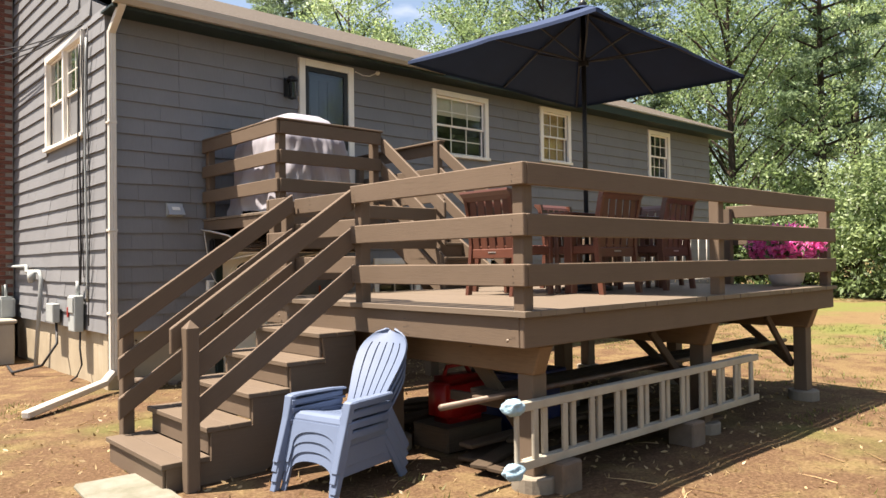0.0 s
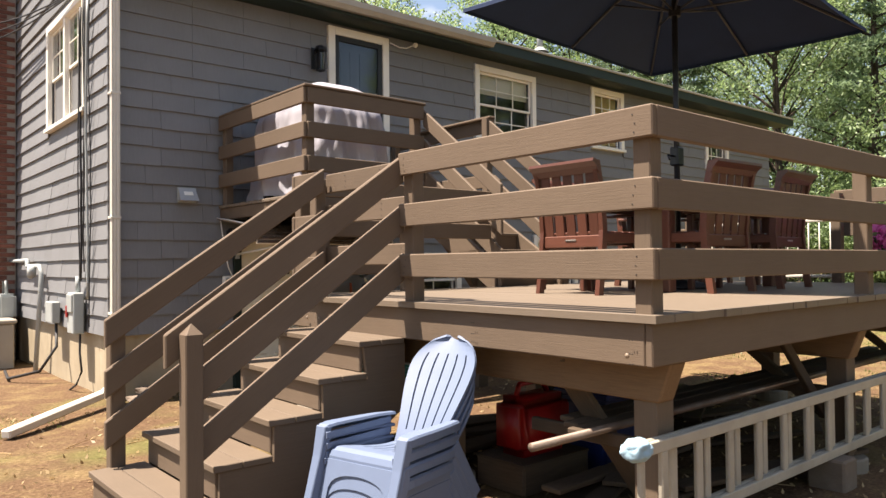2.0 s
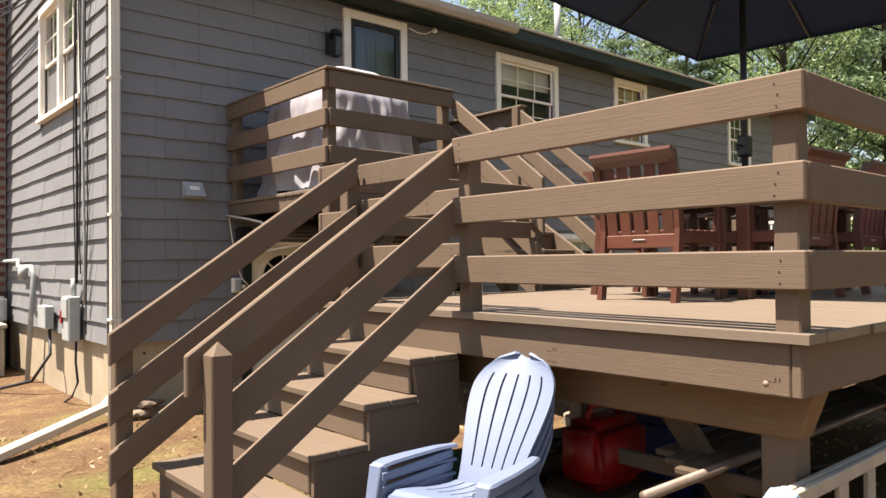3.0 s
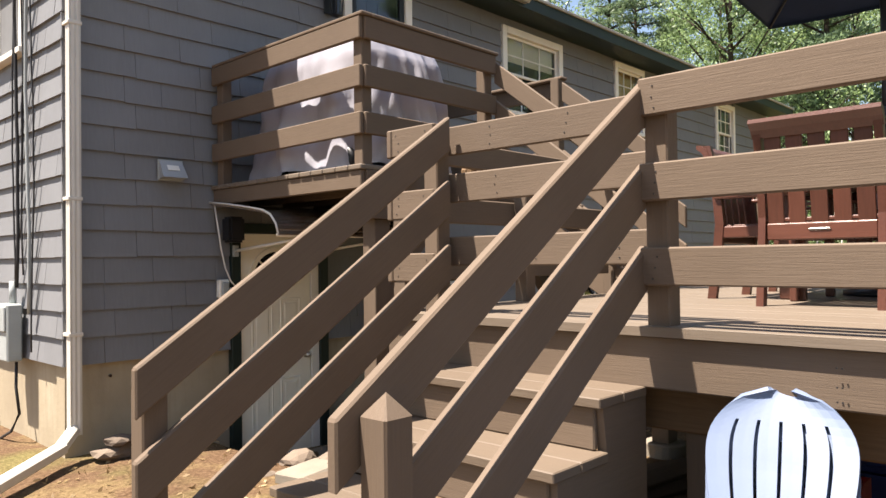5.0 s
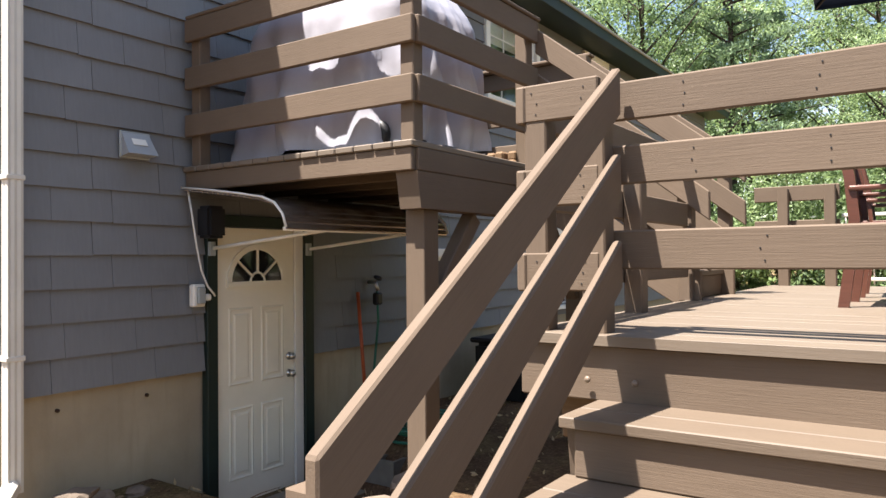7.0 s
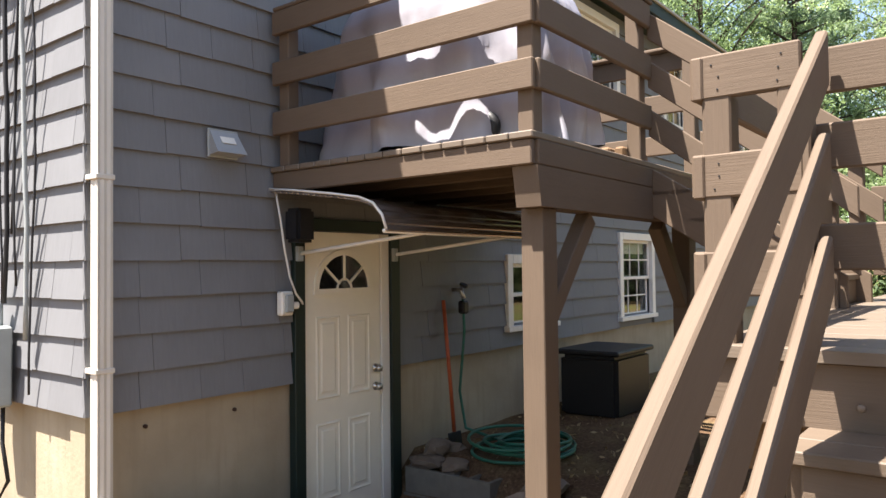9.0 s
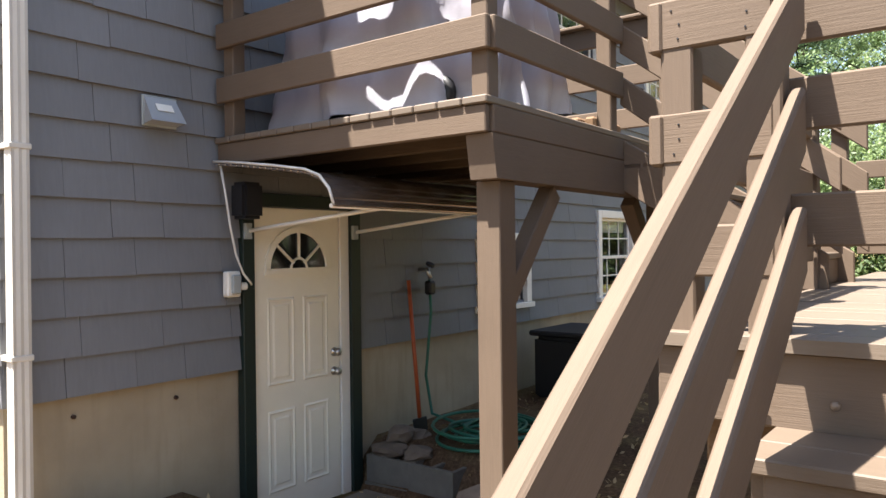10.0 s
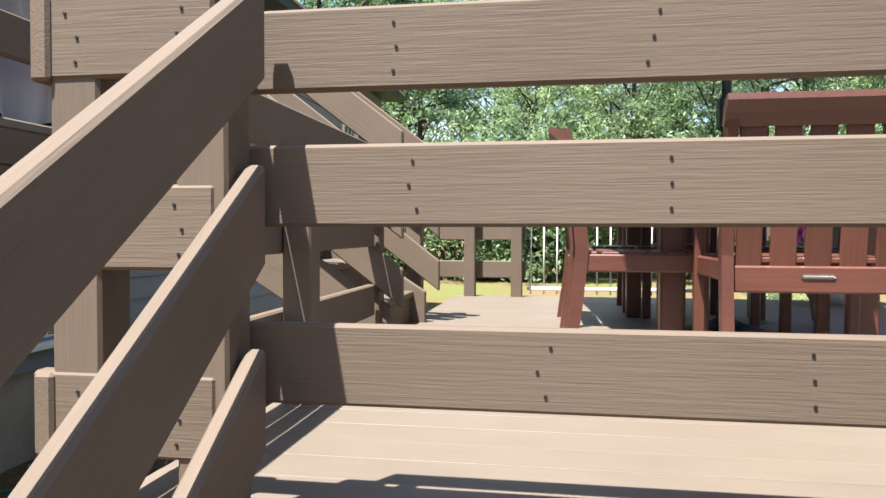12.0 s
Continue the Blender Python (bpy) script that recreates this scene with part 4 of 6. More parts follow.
def lantern():
    w = empty("wall_lantern", 2.5, -0.05, 3.75, "black wall lantern beside the upper door", "lamp")
    block("back_plate", (2.44, -0.035, 3.85), (2.56, -0.02, 4.12), M_IRON, w)
    board("arm", (2.5, -0.03, 4.05), (2.5, -0.14, 4.08), 0.02, 0.02, M_IRON, w)
    part("cap", lathe_bm([(0.0, 0.0), (0.085, 0.0), (0.06, 0.05), (0.0, 0.08)], 8), M_IRON, w, "", Matrix.Translation((2.5, -0.15, 4.06)))
    for k in range(4):
        u = math.pi / 4 + k * math.pi / 2
        rod("bar", [(2.5 + 0.07 * math.cos(u), -0.15 + 0.07 * math.sin(u), 4.06), (2.5 + 0.05 * math.cos(u), -0.15 + 0.05 * math.sin(u), 3.82)], 0.007, M_IRON, w, n=6)
    part("base", lathe_bm([(0.0, 0.0), (0.06, 0.02), (0.06, 0.035), (0.0, 0.035)], 8), M_IRON, w, "", Matrix.Translation((2.5, -0.15, 3.79)))
    part("chimney_glass", lathe_bm([(0.0, 0.0), (0.04, 0.0), (0.045, 0.2), (0.0, 0.2)], 12), M_PANE_DARK, w, "smoky glass", Matrix.Translation((2.5, -0.15, 3.83)))


lantern()
cable("loose_wire", [(3.66, -0.04, 4.40), (3.80, -0.06, 4.36), (3.92, -0.06, 4.37), (4.02, -0.06, 4.42), (4.06, -0.08, 4.44)], 0.008, M_WIRE, "short white wire beside the upper door")
eave_cam = empty("eave_sensor", 4.07, -0.06, 4.44, "small white sensor beside the upper door", "sensor")
part("body", lathe_bm([(0.0, -0.03), (0.03, -0.025), (0.035, 0.01), (0.02, 0.03), (0.0, 0.03)], 12), M_WHITE, eave_cam, "", pose(4.07, -0.07, 4.44, 60, 0, 0), True)


def awning():
    """Slatted metal awning that curves down at its front edge."""
    a = empty("door_awning", 1.24, -0.02, 1.9, "brown striped metal door awning on white rods", "awning")
    prof = [(-0.03, 1.925), (-0.3, 1.895), (-0.6, 1.855), (-0.82, 1.82), (-0.93, 1.78), (-1.0, 1.71), (-1.03, 1.63)]
    x0, x1 = 1.21, 2.93
    ribs = []
    for (ya, za), (yb, zb) in zip(prof, prof[1:]):
        k = max(1, round(math.hypot(yb - ya, zb - za) / 0.055))
        ribs += [(ya + (yb - ya) * i / k, za + (zb - za) * i / k) for i in range(k)]
    ribs.append(prof[-1])
    for (ya, za), (yb, zb) in zip(ribs, ribs[1:]):
        board("slat", (x0, (ya + yb) / 2, (za + zb) / 2), (x1, (ya + yb) / 2, (za + zb) / 2), math.hypot(yb - ya, zb - za) - 0.003, 0.014, M_AWN, a, up=(0, yb - ya, zb - za), bev=0.005)
    for x in (x0 - 0.006, x1 + 0.006):
        rod("edge_bead", [(x, y - 0.004, z + 0.016) for y, z in prof], 0.008, M_WIRE, a, "white edge bead", 6)
    for x in (1.44, 2.385):
        rod("support_rod", [(x, -0.04, 1.53), (x + 0.33, -0.98, 1.66)], 0.013, M_WHITE, a, "white support rod")
        block("rod_foot", (x - 0.025, -0.06, 1.48), (x + 0.025, -0.03, 1.58), M_GREYBOX, a)
    rod("front_rod", [(x0, -1.01, 1.635), (x1, -1.01, 1.635)], 0.012, M_WHITE, a)


awning()


# ---- gable utilities ----
def utilities():
    m = empty("electric_meter_box", HX0 - 0.1, 0.9, 0.62, "grey electric meter box with a red tag", "meter")
    block("body", (HX0 - 0.15, 0.78, 0.66), (HX0 - 0.035, 1.04, 1.12), M_GREYBOX, m, bev=0.012)
    block("lid", (HX0 - 0.165, 0.80, 0.90), (HX0 - 0.15, 1.02, 1.10), M_GREYBOX, m, bev=0.006)
    block("tag", (HX0 - 0.17, 0.98, 0.84), (HX0 - 0.152, 1.035, 0.97), M_REDP, m, "red plastic tag")
    rod("conduit", [(HX0 - 0.07, 0.9, 1.12), (HX0 - 0.07, 0.9, 1.30)], 0.028, M_GREYBOX, m)
    s = empty("junction_box", HX0 - 0.08, 2.0, 0.7, "small grey junction box on the wall", "junction box")
    block("body", (HX0 - 0.13, 1.85, 0.72), (HX0 - 0.035, 2.2, 0.98), M_GREYBOX, s, bev=0.01)
    g = empty("gas_pipes", HX0 - 0.1, 3.0, 0, "grey gas pipes bent along the gable wall", "pipe")
    rod("pipe", [(HX0 - 0.08, 4.65, 0.2), (HX0 - 0.08, 4.65, 1.5), (HX0 - 0.08, 3.5, 1.5), (HX0 - 0.08, 3.5, 1.42), (HX0 - 0.08, 2.75, 1.42), (HX0 - 0.08, 2.65, 1.3), (HX0 - 0.1, 2.9, -0.02)], 0.03, M_GREYBOX, g, n=8)
    part("regulator", lathe_bm([(0, -0.05), (0.09, -0.045), (0.1, 0), (0.07, 0.04), (0, 0.05)], 14), M_GREYBOX, g, "", pose(HX0 - 0.12, 3.0, 1.35, 0, 90, 0), True)
    gm = empty("gas_meter", HX0 - 0.25, 4.4, 0.45, "grey gas meter on bent pipes", "meter")
    block("body", (HX0 - 0.32, 4.2, 0.65), (HX0 - 0.08, 4.55, 1.02), M_GREYBOX, gm, bev=0.04, seg=2)
    rod("pipe", [(HX0 - 0.2, 4.3, 1.02), (HX0 - 0.2, 4.3, 1.2), (HX0 - 0.2, 4.5, 1.2), (HX0 - 0.2, 4.5, -0.02)], 0.025, M_GREYBOX, gm)
    ac = empty("utility_cabinet", -0.35, 4.1, 0, "pale beige utility cabinet on the dirt", "cabinet")
    block("body", (-0.75, 3.7, -0.02), (-0.15, 4.5, 0.62), M_GUTTER, ac, bev=0.02)
    block("lid", (-0.78, 3.67, 0.62), (-0.12, 4.53, 0.68), M_GUTTER, ac, bev=0.015)
    rnd = random.Random(3)
    for k, y in enumerate((0.52, 0.60, 0.68, 0.75, 0.86, 0.90)):
        pts = [(HX0 - 0.045 - 0.008 * (k % 3), y + 0.035 * math.sin(z * 2.1 + k * 1.7) + rnd.uniform(-0.01, 0.01), z) for z in np.arange(1.25 if k > 3 else 0.75 + 0.3 * k, 4.55, 0.22)]
        cable("wall_cable", [tuple(float(c) for c in p) for p in pts], 0.014 if k in (1, 4) else 0.007, M_GREYBOX if k == 1 else M_CABLE, "thin dark cable running up the gable shingles")
    cable("wall_cable", [(HX0 - 0.06, 0.85, 0.66), (HX0 - 0.07, 0.83, 0.45), (HX0 - 0.07, 0.75, 0.25), (HX0 - 0.1, 0.85, 0.1), (HX0 - 0.12, 1.1, 0.0)], 0.012, M_CABLE, "loose dark cable sagging to the ground")
    cable("wall_cable", [(HX0 - 0.06, 1.95, 0.73), (HX0 - 0.10, 1.75, 0.45), (HX0 - 0.25, 1.9, 0.15), (HX0 - 0.5, 2.4, 0.03), (HX0 - 0.4, 3.2, 0.03)], 0.018, M_CABLE, "thick grey cable looping over the dirt")
    for k in range(3):
        cable("overhead_wire", sagging((HX0 - 0.05, 0.7 + 0.05 * k, 4.55), (HX0 - 0.5, 8.5, 5.6 + 0.25 * k), 0.25), 0.01, M_CABLE, "dark overhead wire fixed to the gable")


utilities()


def chimney():
    """Brick stack on the gable wall; each brick stands proud of the mortar."""
    x0, x1, y0, y1, top = HX0 - 0.55, HX0 - 0.02, 4.62, 6.2, 7.6
    c = empty("chimney", (x0 + x1) / 2, (y0 + y1) / 2, 0, "weathered red brick chimney on the gable end", "chimney")
    block("mortar_core", (x0 + 0.012, y0 + 0.012, -0.1), (x1, y1 - 0.012, top), M_MORTAR, c, bev=0)
    meshes = []
    for ln in (0.2, 0.095):
        me = bpy.data.meshes.new("brick")
        bm = box_bm((-ln / 2, -0.04, -0.0285), (ln / 2, 0.04, 0.0285), 0.004)
        bm.to_mesh(me)
        bm.free()
        me.materials.append(M_BRICK)
        meshes.append(me)
    count, bulk = 0, bmesh.new()
    rows = int(top / 0.068)
    for r in range(rows):
        z = 0.03 + r * 0.068
        off = 0.105 * (r % 2)
        for k in range(3):
            u = x0 + 0.1 + off + k * 0.21
            if u + 0.1 > x1:
                continue
            m = Matrix.Translation((u, y0 + 0.038, z))
            if 12 < r < 80 and count < 290:
                place("brick", meshes[0], c, "", m)
                count += 1
            else:
                add_box(bulk, (-0.1, -0.04, -0.0285), (0.1, 0.04, 0.0285), m)
        for k in range(7):
            v = y0 + 0.1 + off + k * 0.21
            add_box(bulk, (-0.04, -0.1, -0.0285), (0.04, 0.1, 0.0285), Matrix.Translation((x0 + 0.038, v, z)))
    b = part("brickwork", bulk, M_BRICK, c)
    b["kind"] = "stuff"


chimney()
pipe = empty("roof_vent_pipe", 8.4, 1.5, 5.4, "grey metal vent pipe on the roof", "vent pipe")
rod("pipe", [(8.4, 1.5, 5.3), (8.4, 1.5, 6.25)], 0.06, M_GREYBOX, pipe, n=14)
part("flashing", lathe_bm([(0.0, 0.0), (0.16, 0.0), (0.07, 0.08), (0.0, 0.08)], 14), M_GREYBOX, pipe, "", Matrix.Translation((8.4, 1.5, 5.48)))


# ---- by the basement door ----
def hose():
    h = empty("garden_hose", 3.05, -0.75, 0, "coiled green garden hose on the dirt", "hose")
    rnd = random.Random(8)
    pts = []
    for k in range(230):
        u = k * 0.22
        r = 0.30 + 0.10 * math.sin(k * 0.13) + 0.05 * math.sin(k * 0.031 + 1)
        pts.append((3.05 + 0.05 * math.sin(k * 0.05) + r * math.cos(u), -0.78 + r * 0.95 * math.sin(u), 0.02 + 0.11 * (k / 230) + 0.012 * math.sin(u * 1.7)))
    rod("coil", pts, 0.0125, M_HOSE, h, n=6)
    rod("riser", [(3.18, -0.10, 1.16), (3.17, -0.12, 0.9), (3.12, -0.10, 0.4), (3.13, -0.15, 0.1), (3.10, -0.45, 0.06)], 0.0125, M_HOSE, h, n=6)
    t = empty("hose_tap", 3.18, -0.08, 1.2, "brass garden tap with black fittings", "tap")
    rod("spout", [(3.18, 0.02, 1.24), (3.18, -0.08, 1.24), (3.18, -0.11, 1.17)], 0.018, M_STEEL, t)
    part("wheel", lathe_bm([(0, -0.01), (0.035, -0.01), (0.04, 0), (0.035, 0.01), (0, 0.01)], 10), M_BLACK, t, "black tap wheel", pose(3.18, -0.11, 1.28, 30, 0, 0))
    block("timer", (3.14, -0.14, 1.04), (3.22, -0.07, 1.15), M_BLACK, t, bev=0.015)


hose()
shovel = empty("shovel", 2.97, -0.1, -0.05, "long orange-handled shovel leaning on the wall", "shovel")
rod("handle", [(2.96, -0.16, 0.10), (2.99, -0.04, 1.16)], 0.016, M_ORANGE, shovel)
board("blade", (2.955, -0.19, -0.12), (2.96, -0.16, 0.10), 0.17, 0.012, M_IRON, shovel, up=(1, 0, 0), bev=0.005)


def cinder_block(x, y, z, rz=0):
    b = empty("cinder_block", x, y, z, "grey concrete block by the basement door", "concrete block", "loose blocks", rz=rz)
    bm = bmesh.new()
    for lo, hi in (((-0.195, -0.095, 0), (0.195, -0.065, 0.19)), ((-0.195, 0.065, 0), (0.195, 0.095, 0.19)), ((-0.195, -0.065, 0), (-0.165, 0.065, 0.19)), ((0.165, -0.065, 0), (0.195, 0.065, 0.19)), ((-0.015, -0.065, 0), (0.015, 0.065, 0.19))):
        add_box(bm, lo, hi)
    part("shell", bm, M_BLOCK, b, "", b.matrix_basis.copy())
    return b


for k, (y, z) in enumerate(((-0.25, -0.465), (-0.65, -0.465), (-1.05, -0.465), (-0.26, -0.272), (-0.66, -0.27))):
    cinder_block(2.545 + 0.012 * (k % 2), y, z, 90 + (1.5, -1, 2)[k % 3])


def rock(x, y, z, sx, sy, sz, seed, rz=0, mat=None, label="brown fieldstone lying on the ground", name="stone"):
    bm = bmesh.new()
    bmesh.ops.create_icosphere(bm, subdivisions=2, radius=1)
    for v in bm.verts:
        d = 1 + 0.42 * noise.noise(v.co * 1.3 + Vector((seed * 3.1, 0, seed))) + 0.08 * noise.noise(v.co * 4 + Vector((seed, 5, 0)))
        c = v.co
        q = max(abs(c.x), abs(c.y), abs(c.z)) ** 0.45
        v.co = Vector((c.x / q * d * sx, c.y / q * d * sy, c.z / q * d * sz))
    ob = finish(name, bm, mat or M_STONE, None, "", pose(x, y, z, 0, 0, rz), False)
    return tagged(ob, label, "stone", "loose stones")


for k, (x, y, z, a, b, c, rz) in enumerate(((2.55, -0.20, -0.045, 0.10, 0.16, 0.045, 4), (2.60, -0.44, -0.045, 0.10, 0.11, 0.045, 20), (2.66, -0.22, 0.04, 0.11, 0.09, 0.06, 10), (2.85, -0.24, -0.01, 0.12, 0.09, 0.05, 0),
                                            (0.33, -0.22, 0.04, 0.16, 0.09, 0.055, 15), (0.55, -0.16, 0.04, 0.12, 0.08, 0.05, 60), (0.36, -0.24, 0.13, 0.12, 0.08, 0.04, 5), (0.80, -0.14, 0.02, 0.09, 0.06, 0.03, 40),
                                            (1.15, -1.35, 0.02, 0.16, 0.10, 0.05, 25), (0.95, -1.2, 0.0, 0.12, 0.08, 0.04, 80), (1.35, -1.55, 0.02, 0.17, 0.12, 0.05, -20), (0.78, -1.45, 0.0, 0.10, 0.08, 0.03, 0), (2.35, -1.35, 0.0, 0.2, 0.13, 0.05, 10), (1.95, -1.45, 0.0, 0.22, 0.14, 0.05, -5))):
    rock(x, y, z, a, b, c, k + 2, rz)
for x, y, rz in ((0.95, -1.75, 12), (1.25, -1.9, -6)):
    tagged(finish("paver", box_bm((-0.2, -0.13, -0.02), (0.2, 0.13, 0.06), 0.012), M_CONC, None, "", pose(x, y, 0.02, 0, 0, rz)), "tan concrete paver lying on the dirt", "paver")
# Black lidded box put in for an unclear dark shape at the foundation.
dark_box = empty("black_bin", 4.9, -0.55, 0, "black lidded box against the foundation", "bin")
block("body", (4.55, -0.85, -0.02), (5.35, -0.25, 0.58), M_BLACK, dark_box, bev=0.04, seg=2)
block("lid", (4.52, -0.88, 0.58), (5.38, -0.22, 0.63), M_BLACK, dark_box, bev=0.015)
tagged(block("door_step", (1.45, -0.62, -0.42), (2.45, -0.06, -0.325), M_CONC, bev=0.02), "worn concrete sill step at the basement door", "step")


# ---- covered grill ----
def grill():
    """A barbecue under a draped vinyl cover, with a wheel showing below it."""
    cx, cy = 1.93, -1.02
    g = empty("covered_grill", cx, cy, UZ, "barbecue grill under a draped lilac-grey vinyl cover", "grill")
    bm = bmesh.new()
    n, rings = 144, []
    levels = [(0.05, 0.50, 0.77, 1.5), (0.25, 0.48, 0.755, 1.3), (0.5, 0.47, 0.74, 1.0), (0.72, 0.46, 0.72, 0.7), (0.88, 0.45, 0.70, 0.45), (0.97, 0.43, 0.66, 0.3), (1.06, 0.39, 0.60, 0.2), (1.15, 0.33, 0.53, 0.12), (1.215, 0.24, 0.42, 0.05), (1.24, 0.09, 0.16, 0.0)]
    dense = []
    for p, q in zip(levels, levels[1:]):
        dense += [tuple(m + (k - m) * f / 4 for m, k in zip(p, q)) for f in range(4)]
    for h, a, b, fold in dense + levels[-1:]:
        ring = []
        for j in range(n):
            u = 2 * math.pi * j / n
            c, s = math.cos(u), math.sin(u)
            q = (abs(c) ** 7 + abs(s) ** 7) ** (-1 / 7)
            f = 1 + fold * (0.045 * math.sin(u * 9 + h * 2) + 0.03 * math.sin(u * 17 + 1.3 + h * 4) + 0.10 * noise.noise(Vector((c * 3, s * 3, h * 2.2)))) + (0.35 + fold) * 0.035 * noise.noise(Vector((c * 9, s * 9, h * 5)))
            z = UZ + h - (0.02 if h < 0.1 else 0) + fold * 0.015 * math.sin(u * 6 + 2) * (1 if h < 0.1 else 0.2)
            ring.append(bm.verts.new((cx + a * q * c * f, cy + b * q * s * f, z)))
        rings.append(ring)
    for p, q in zip(rings, rings[1:]):
        for j in range(n):
            bm.faces.new((p[j], p[(j + 1) % n], q[(j + 1) % n], q[j]))
    bm.faces.new(rings[-1])
    bmesh.ops.recalc_face_normals(bm, faces=bm.faces[:])
    part("cover", bm, M_COVER, g, "", None, True)
    for y in (cy - 0.5, cy + 0.5):
        w = part("wheel", lathe_bm([(0, -0.025), (0.07, -0.025), (0.095, -0.015), (0.095, 0.015), (0.07, 0.025), (0, 0.025)], 20), M_BLACK, g, "black plastic wheel", pose(cx - (0.46 if y < cy else 0.36), y, UZ + 0.095, 0, 90, 0), True)
    for sx in (-0.3, 0.3):
        for sy in (-0.5, 0.5):
            block("leg", (cx + sx - 0.02, cy + sy - 0.02, UZ), (cx + sx + 0.02, cy + sy + 0.02, UZ + 0.5), M_IRON, g)


grill()
firewood = empty("firewood_pile", 3.0, -1.6, UZ, "small pile of split orange-brown firewood on the upper deck", "firewood")
for k in range(6):
    board("log", (2.72 + 0.03 * (k % 2), -1.72 + 0.09 * (k % 3), UZ + 0.035 + 0.065 * (k // 3)), (3.2 - 0.02 * (k % 3), -1.70 + 0.09 * (k % 3), UZ + 0.035 + 0.065 * (k // 3)), 0.07, 0.075, M_RAW, firewood, bev=0.015)


# ---- dining set ----
def dining_chair():
    """Slatted hardwood armchair; its seat faces +x, its origin is between the feet."""
    c = empty("dining_chair", 0, 0, 0, "red-brown slatted hardwood garden armchair", "chair", "chairs round the table")
    w = 0.27
    for s in (-1, 1):
        bm = bmesh.new()
        prof = [(-0.27, 0.0), (-0.235, 0.25), (-0.215, 0.45), (-0.235, 0.68), (-0.29, 0.93)]
        rings = [[bm.verts.new((x + dx, s * w + dy, z)) for dx, dy in ((-0.026, -0.018), (0.026, -0.018), (0.026, 0.018), (-0.026, 0.018))] for x, z in prof]
        for p, q in zip(rings, rings[1:]):
            for j in range(4):
                bm.faces.new((p[j], p[(j + 1) % 4], q[(j + 1) % 4], q[j]))
        bm.faces.new(rings[0][::-1])
        bm.faces.new(rings[-1])
        bmesh.ops.recalc_face_normals(bm, faces=bm.faces[:])
        part("back_leg", bm, M_RED, c)
        board("front_leg", (0.24, s * w, 0.0), (0.24, s * w, 0.60), 0.05, 0.04, M_RED, c, up=(1, 0, 0))
        board("armrest", (-0.24, s * w, 0.613), (0.29, s * w, 0.613), 0.07, 0.025, M_RED, c, up=(0, 1, 0), bev=0.008)
        board("side_rail", (-0.21, s * w, 0.40), (0.24, s * w, 0.40), 0.07, 0.025, M_RED, c)
    board("front_rail", (0.24, -w, 0.40), (0.24, w, 0.40), 0.07, 0.025, M_RED, c)
    scroll = bmesh.new()
    prof = [(-0.262, 0.85), (-0.285, 0.905), (-0.318, 0.935), (-0.345, 0.938), (-0.350, 0.918), (-0.335, 0.905), (-0.312, 0.885), (-0.290, 0.845)]
    ends = [[scroll.verts.new((x, y, z)) for x, z in prof] for y in (-w - 0.025, w + 0.025)]
    for k in range(8):
        scroll.faces.new((ends[0][k], ends[0][(k + 1) % 8], ends[1][(k + 1) % 8], ends[1][k]))
    scroll.faces.new(ends[0][::-1])
    scroll.faces.new(ends[1])
    bmesh.ops.recalc_face_normals(scroll, faces=scroll.faces[:])
    part("top_rail", scroll, M_RED, c, "rolled top rail")
    board("lower_rail", (-0.222, -w + 0.02, 0.375), (-0.222, w - 0.02, 0.375), 0.085, 0.026, M_RED, c)
    board("handle", (-0.237, -0.05, 0.385), (-0.237, 0.05, 0.385), 0.014, 0.008, M_STEEL, c, "metal name strip")
    for k in range(5):
        y = -0.204 + 0.102 * k
        board("back_slat", (-0.218, y, 0.40), (-0.272, y, 0.88), 0.078, 0.014, M_RED, c, up=(0, 1, 0), bev=0.003)
    for k in range(6):
        x = -0.19 + 0.085 * k
        board("seat_slat", (x, -w + 0.01, 0.435), (x, w - 0.01, 0.435), 0.07, 0.018, M_RED, c, up=(1, 0, 0), bev=0.004)
    return c


chair = dining_chair()
chair.matrix_basis = pose(2.11, -4.61, DZ, 0, 0, 0)
for x, y, rz in ((2.78, -5.08, 88), (3.80, -5.06, 92), (2.68, -4.12, -90), (3.75, -4.10, -88), (4.55, -4.5, 180)):
    copy_thing(chair, pose(x, y, DZ, 0, 0, rz))

table = empty("dining_table", 3.25, -4.62, DZ, "long red-brown slatted hardwood dining table", "table")
for k in range(9):
    y = -5.02 + 0.1 * k
    board("table_slat", (2.42, y, 1.905), (4.20, y, 1.905), 0.092, 0.022, M_RED, table, up=(0, 1, 0), bev=0.004)
for y in (-5.09, -4.15):
    board("apron", (2.5, y + (0.06 if y < -4.6 else -0.06), 1.85), (4.12, y + (0.06 if y < -4.6 else -0.06), 1.85), 0.08, 0.025, M_RED, table)
for x in (2.42, 4.2):
    board("end_rail", (x, -5.07, 1.903), (x, -4.17, 1.903), 0.09, 0.026, M_RED, table, up=(1, 0, 0))
for x in (2.52, 4.10):
    for y in (-4.98, -4.26):
        block("leg", (x - 0.045, y - 0.045, DZ), (x + 0.045, y + 0.045, 1.893), M_RED, table, bev=0.008)


M_RIB = paint("grey_umbrella_steel", (0.045, 0.047, 0.055), 0.35, 0.2)


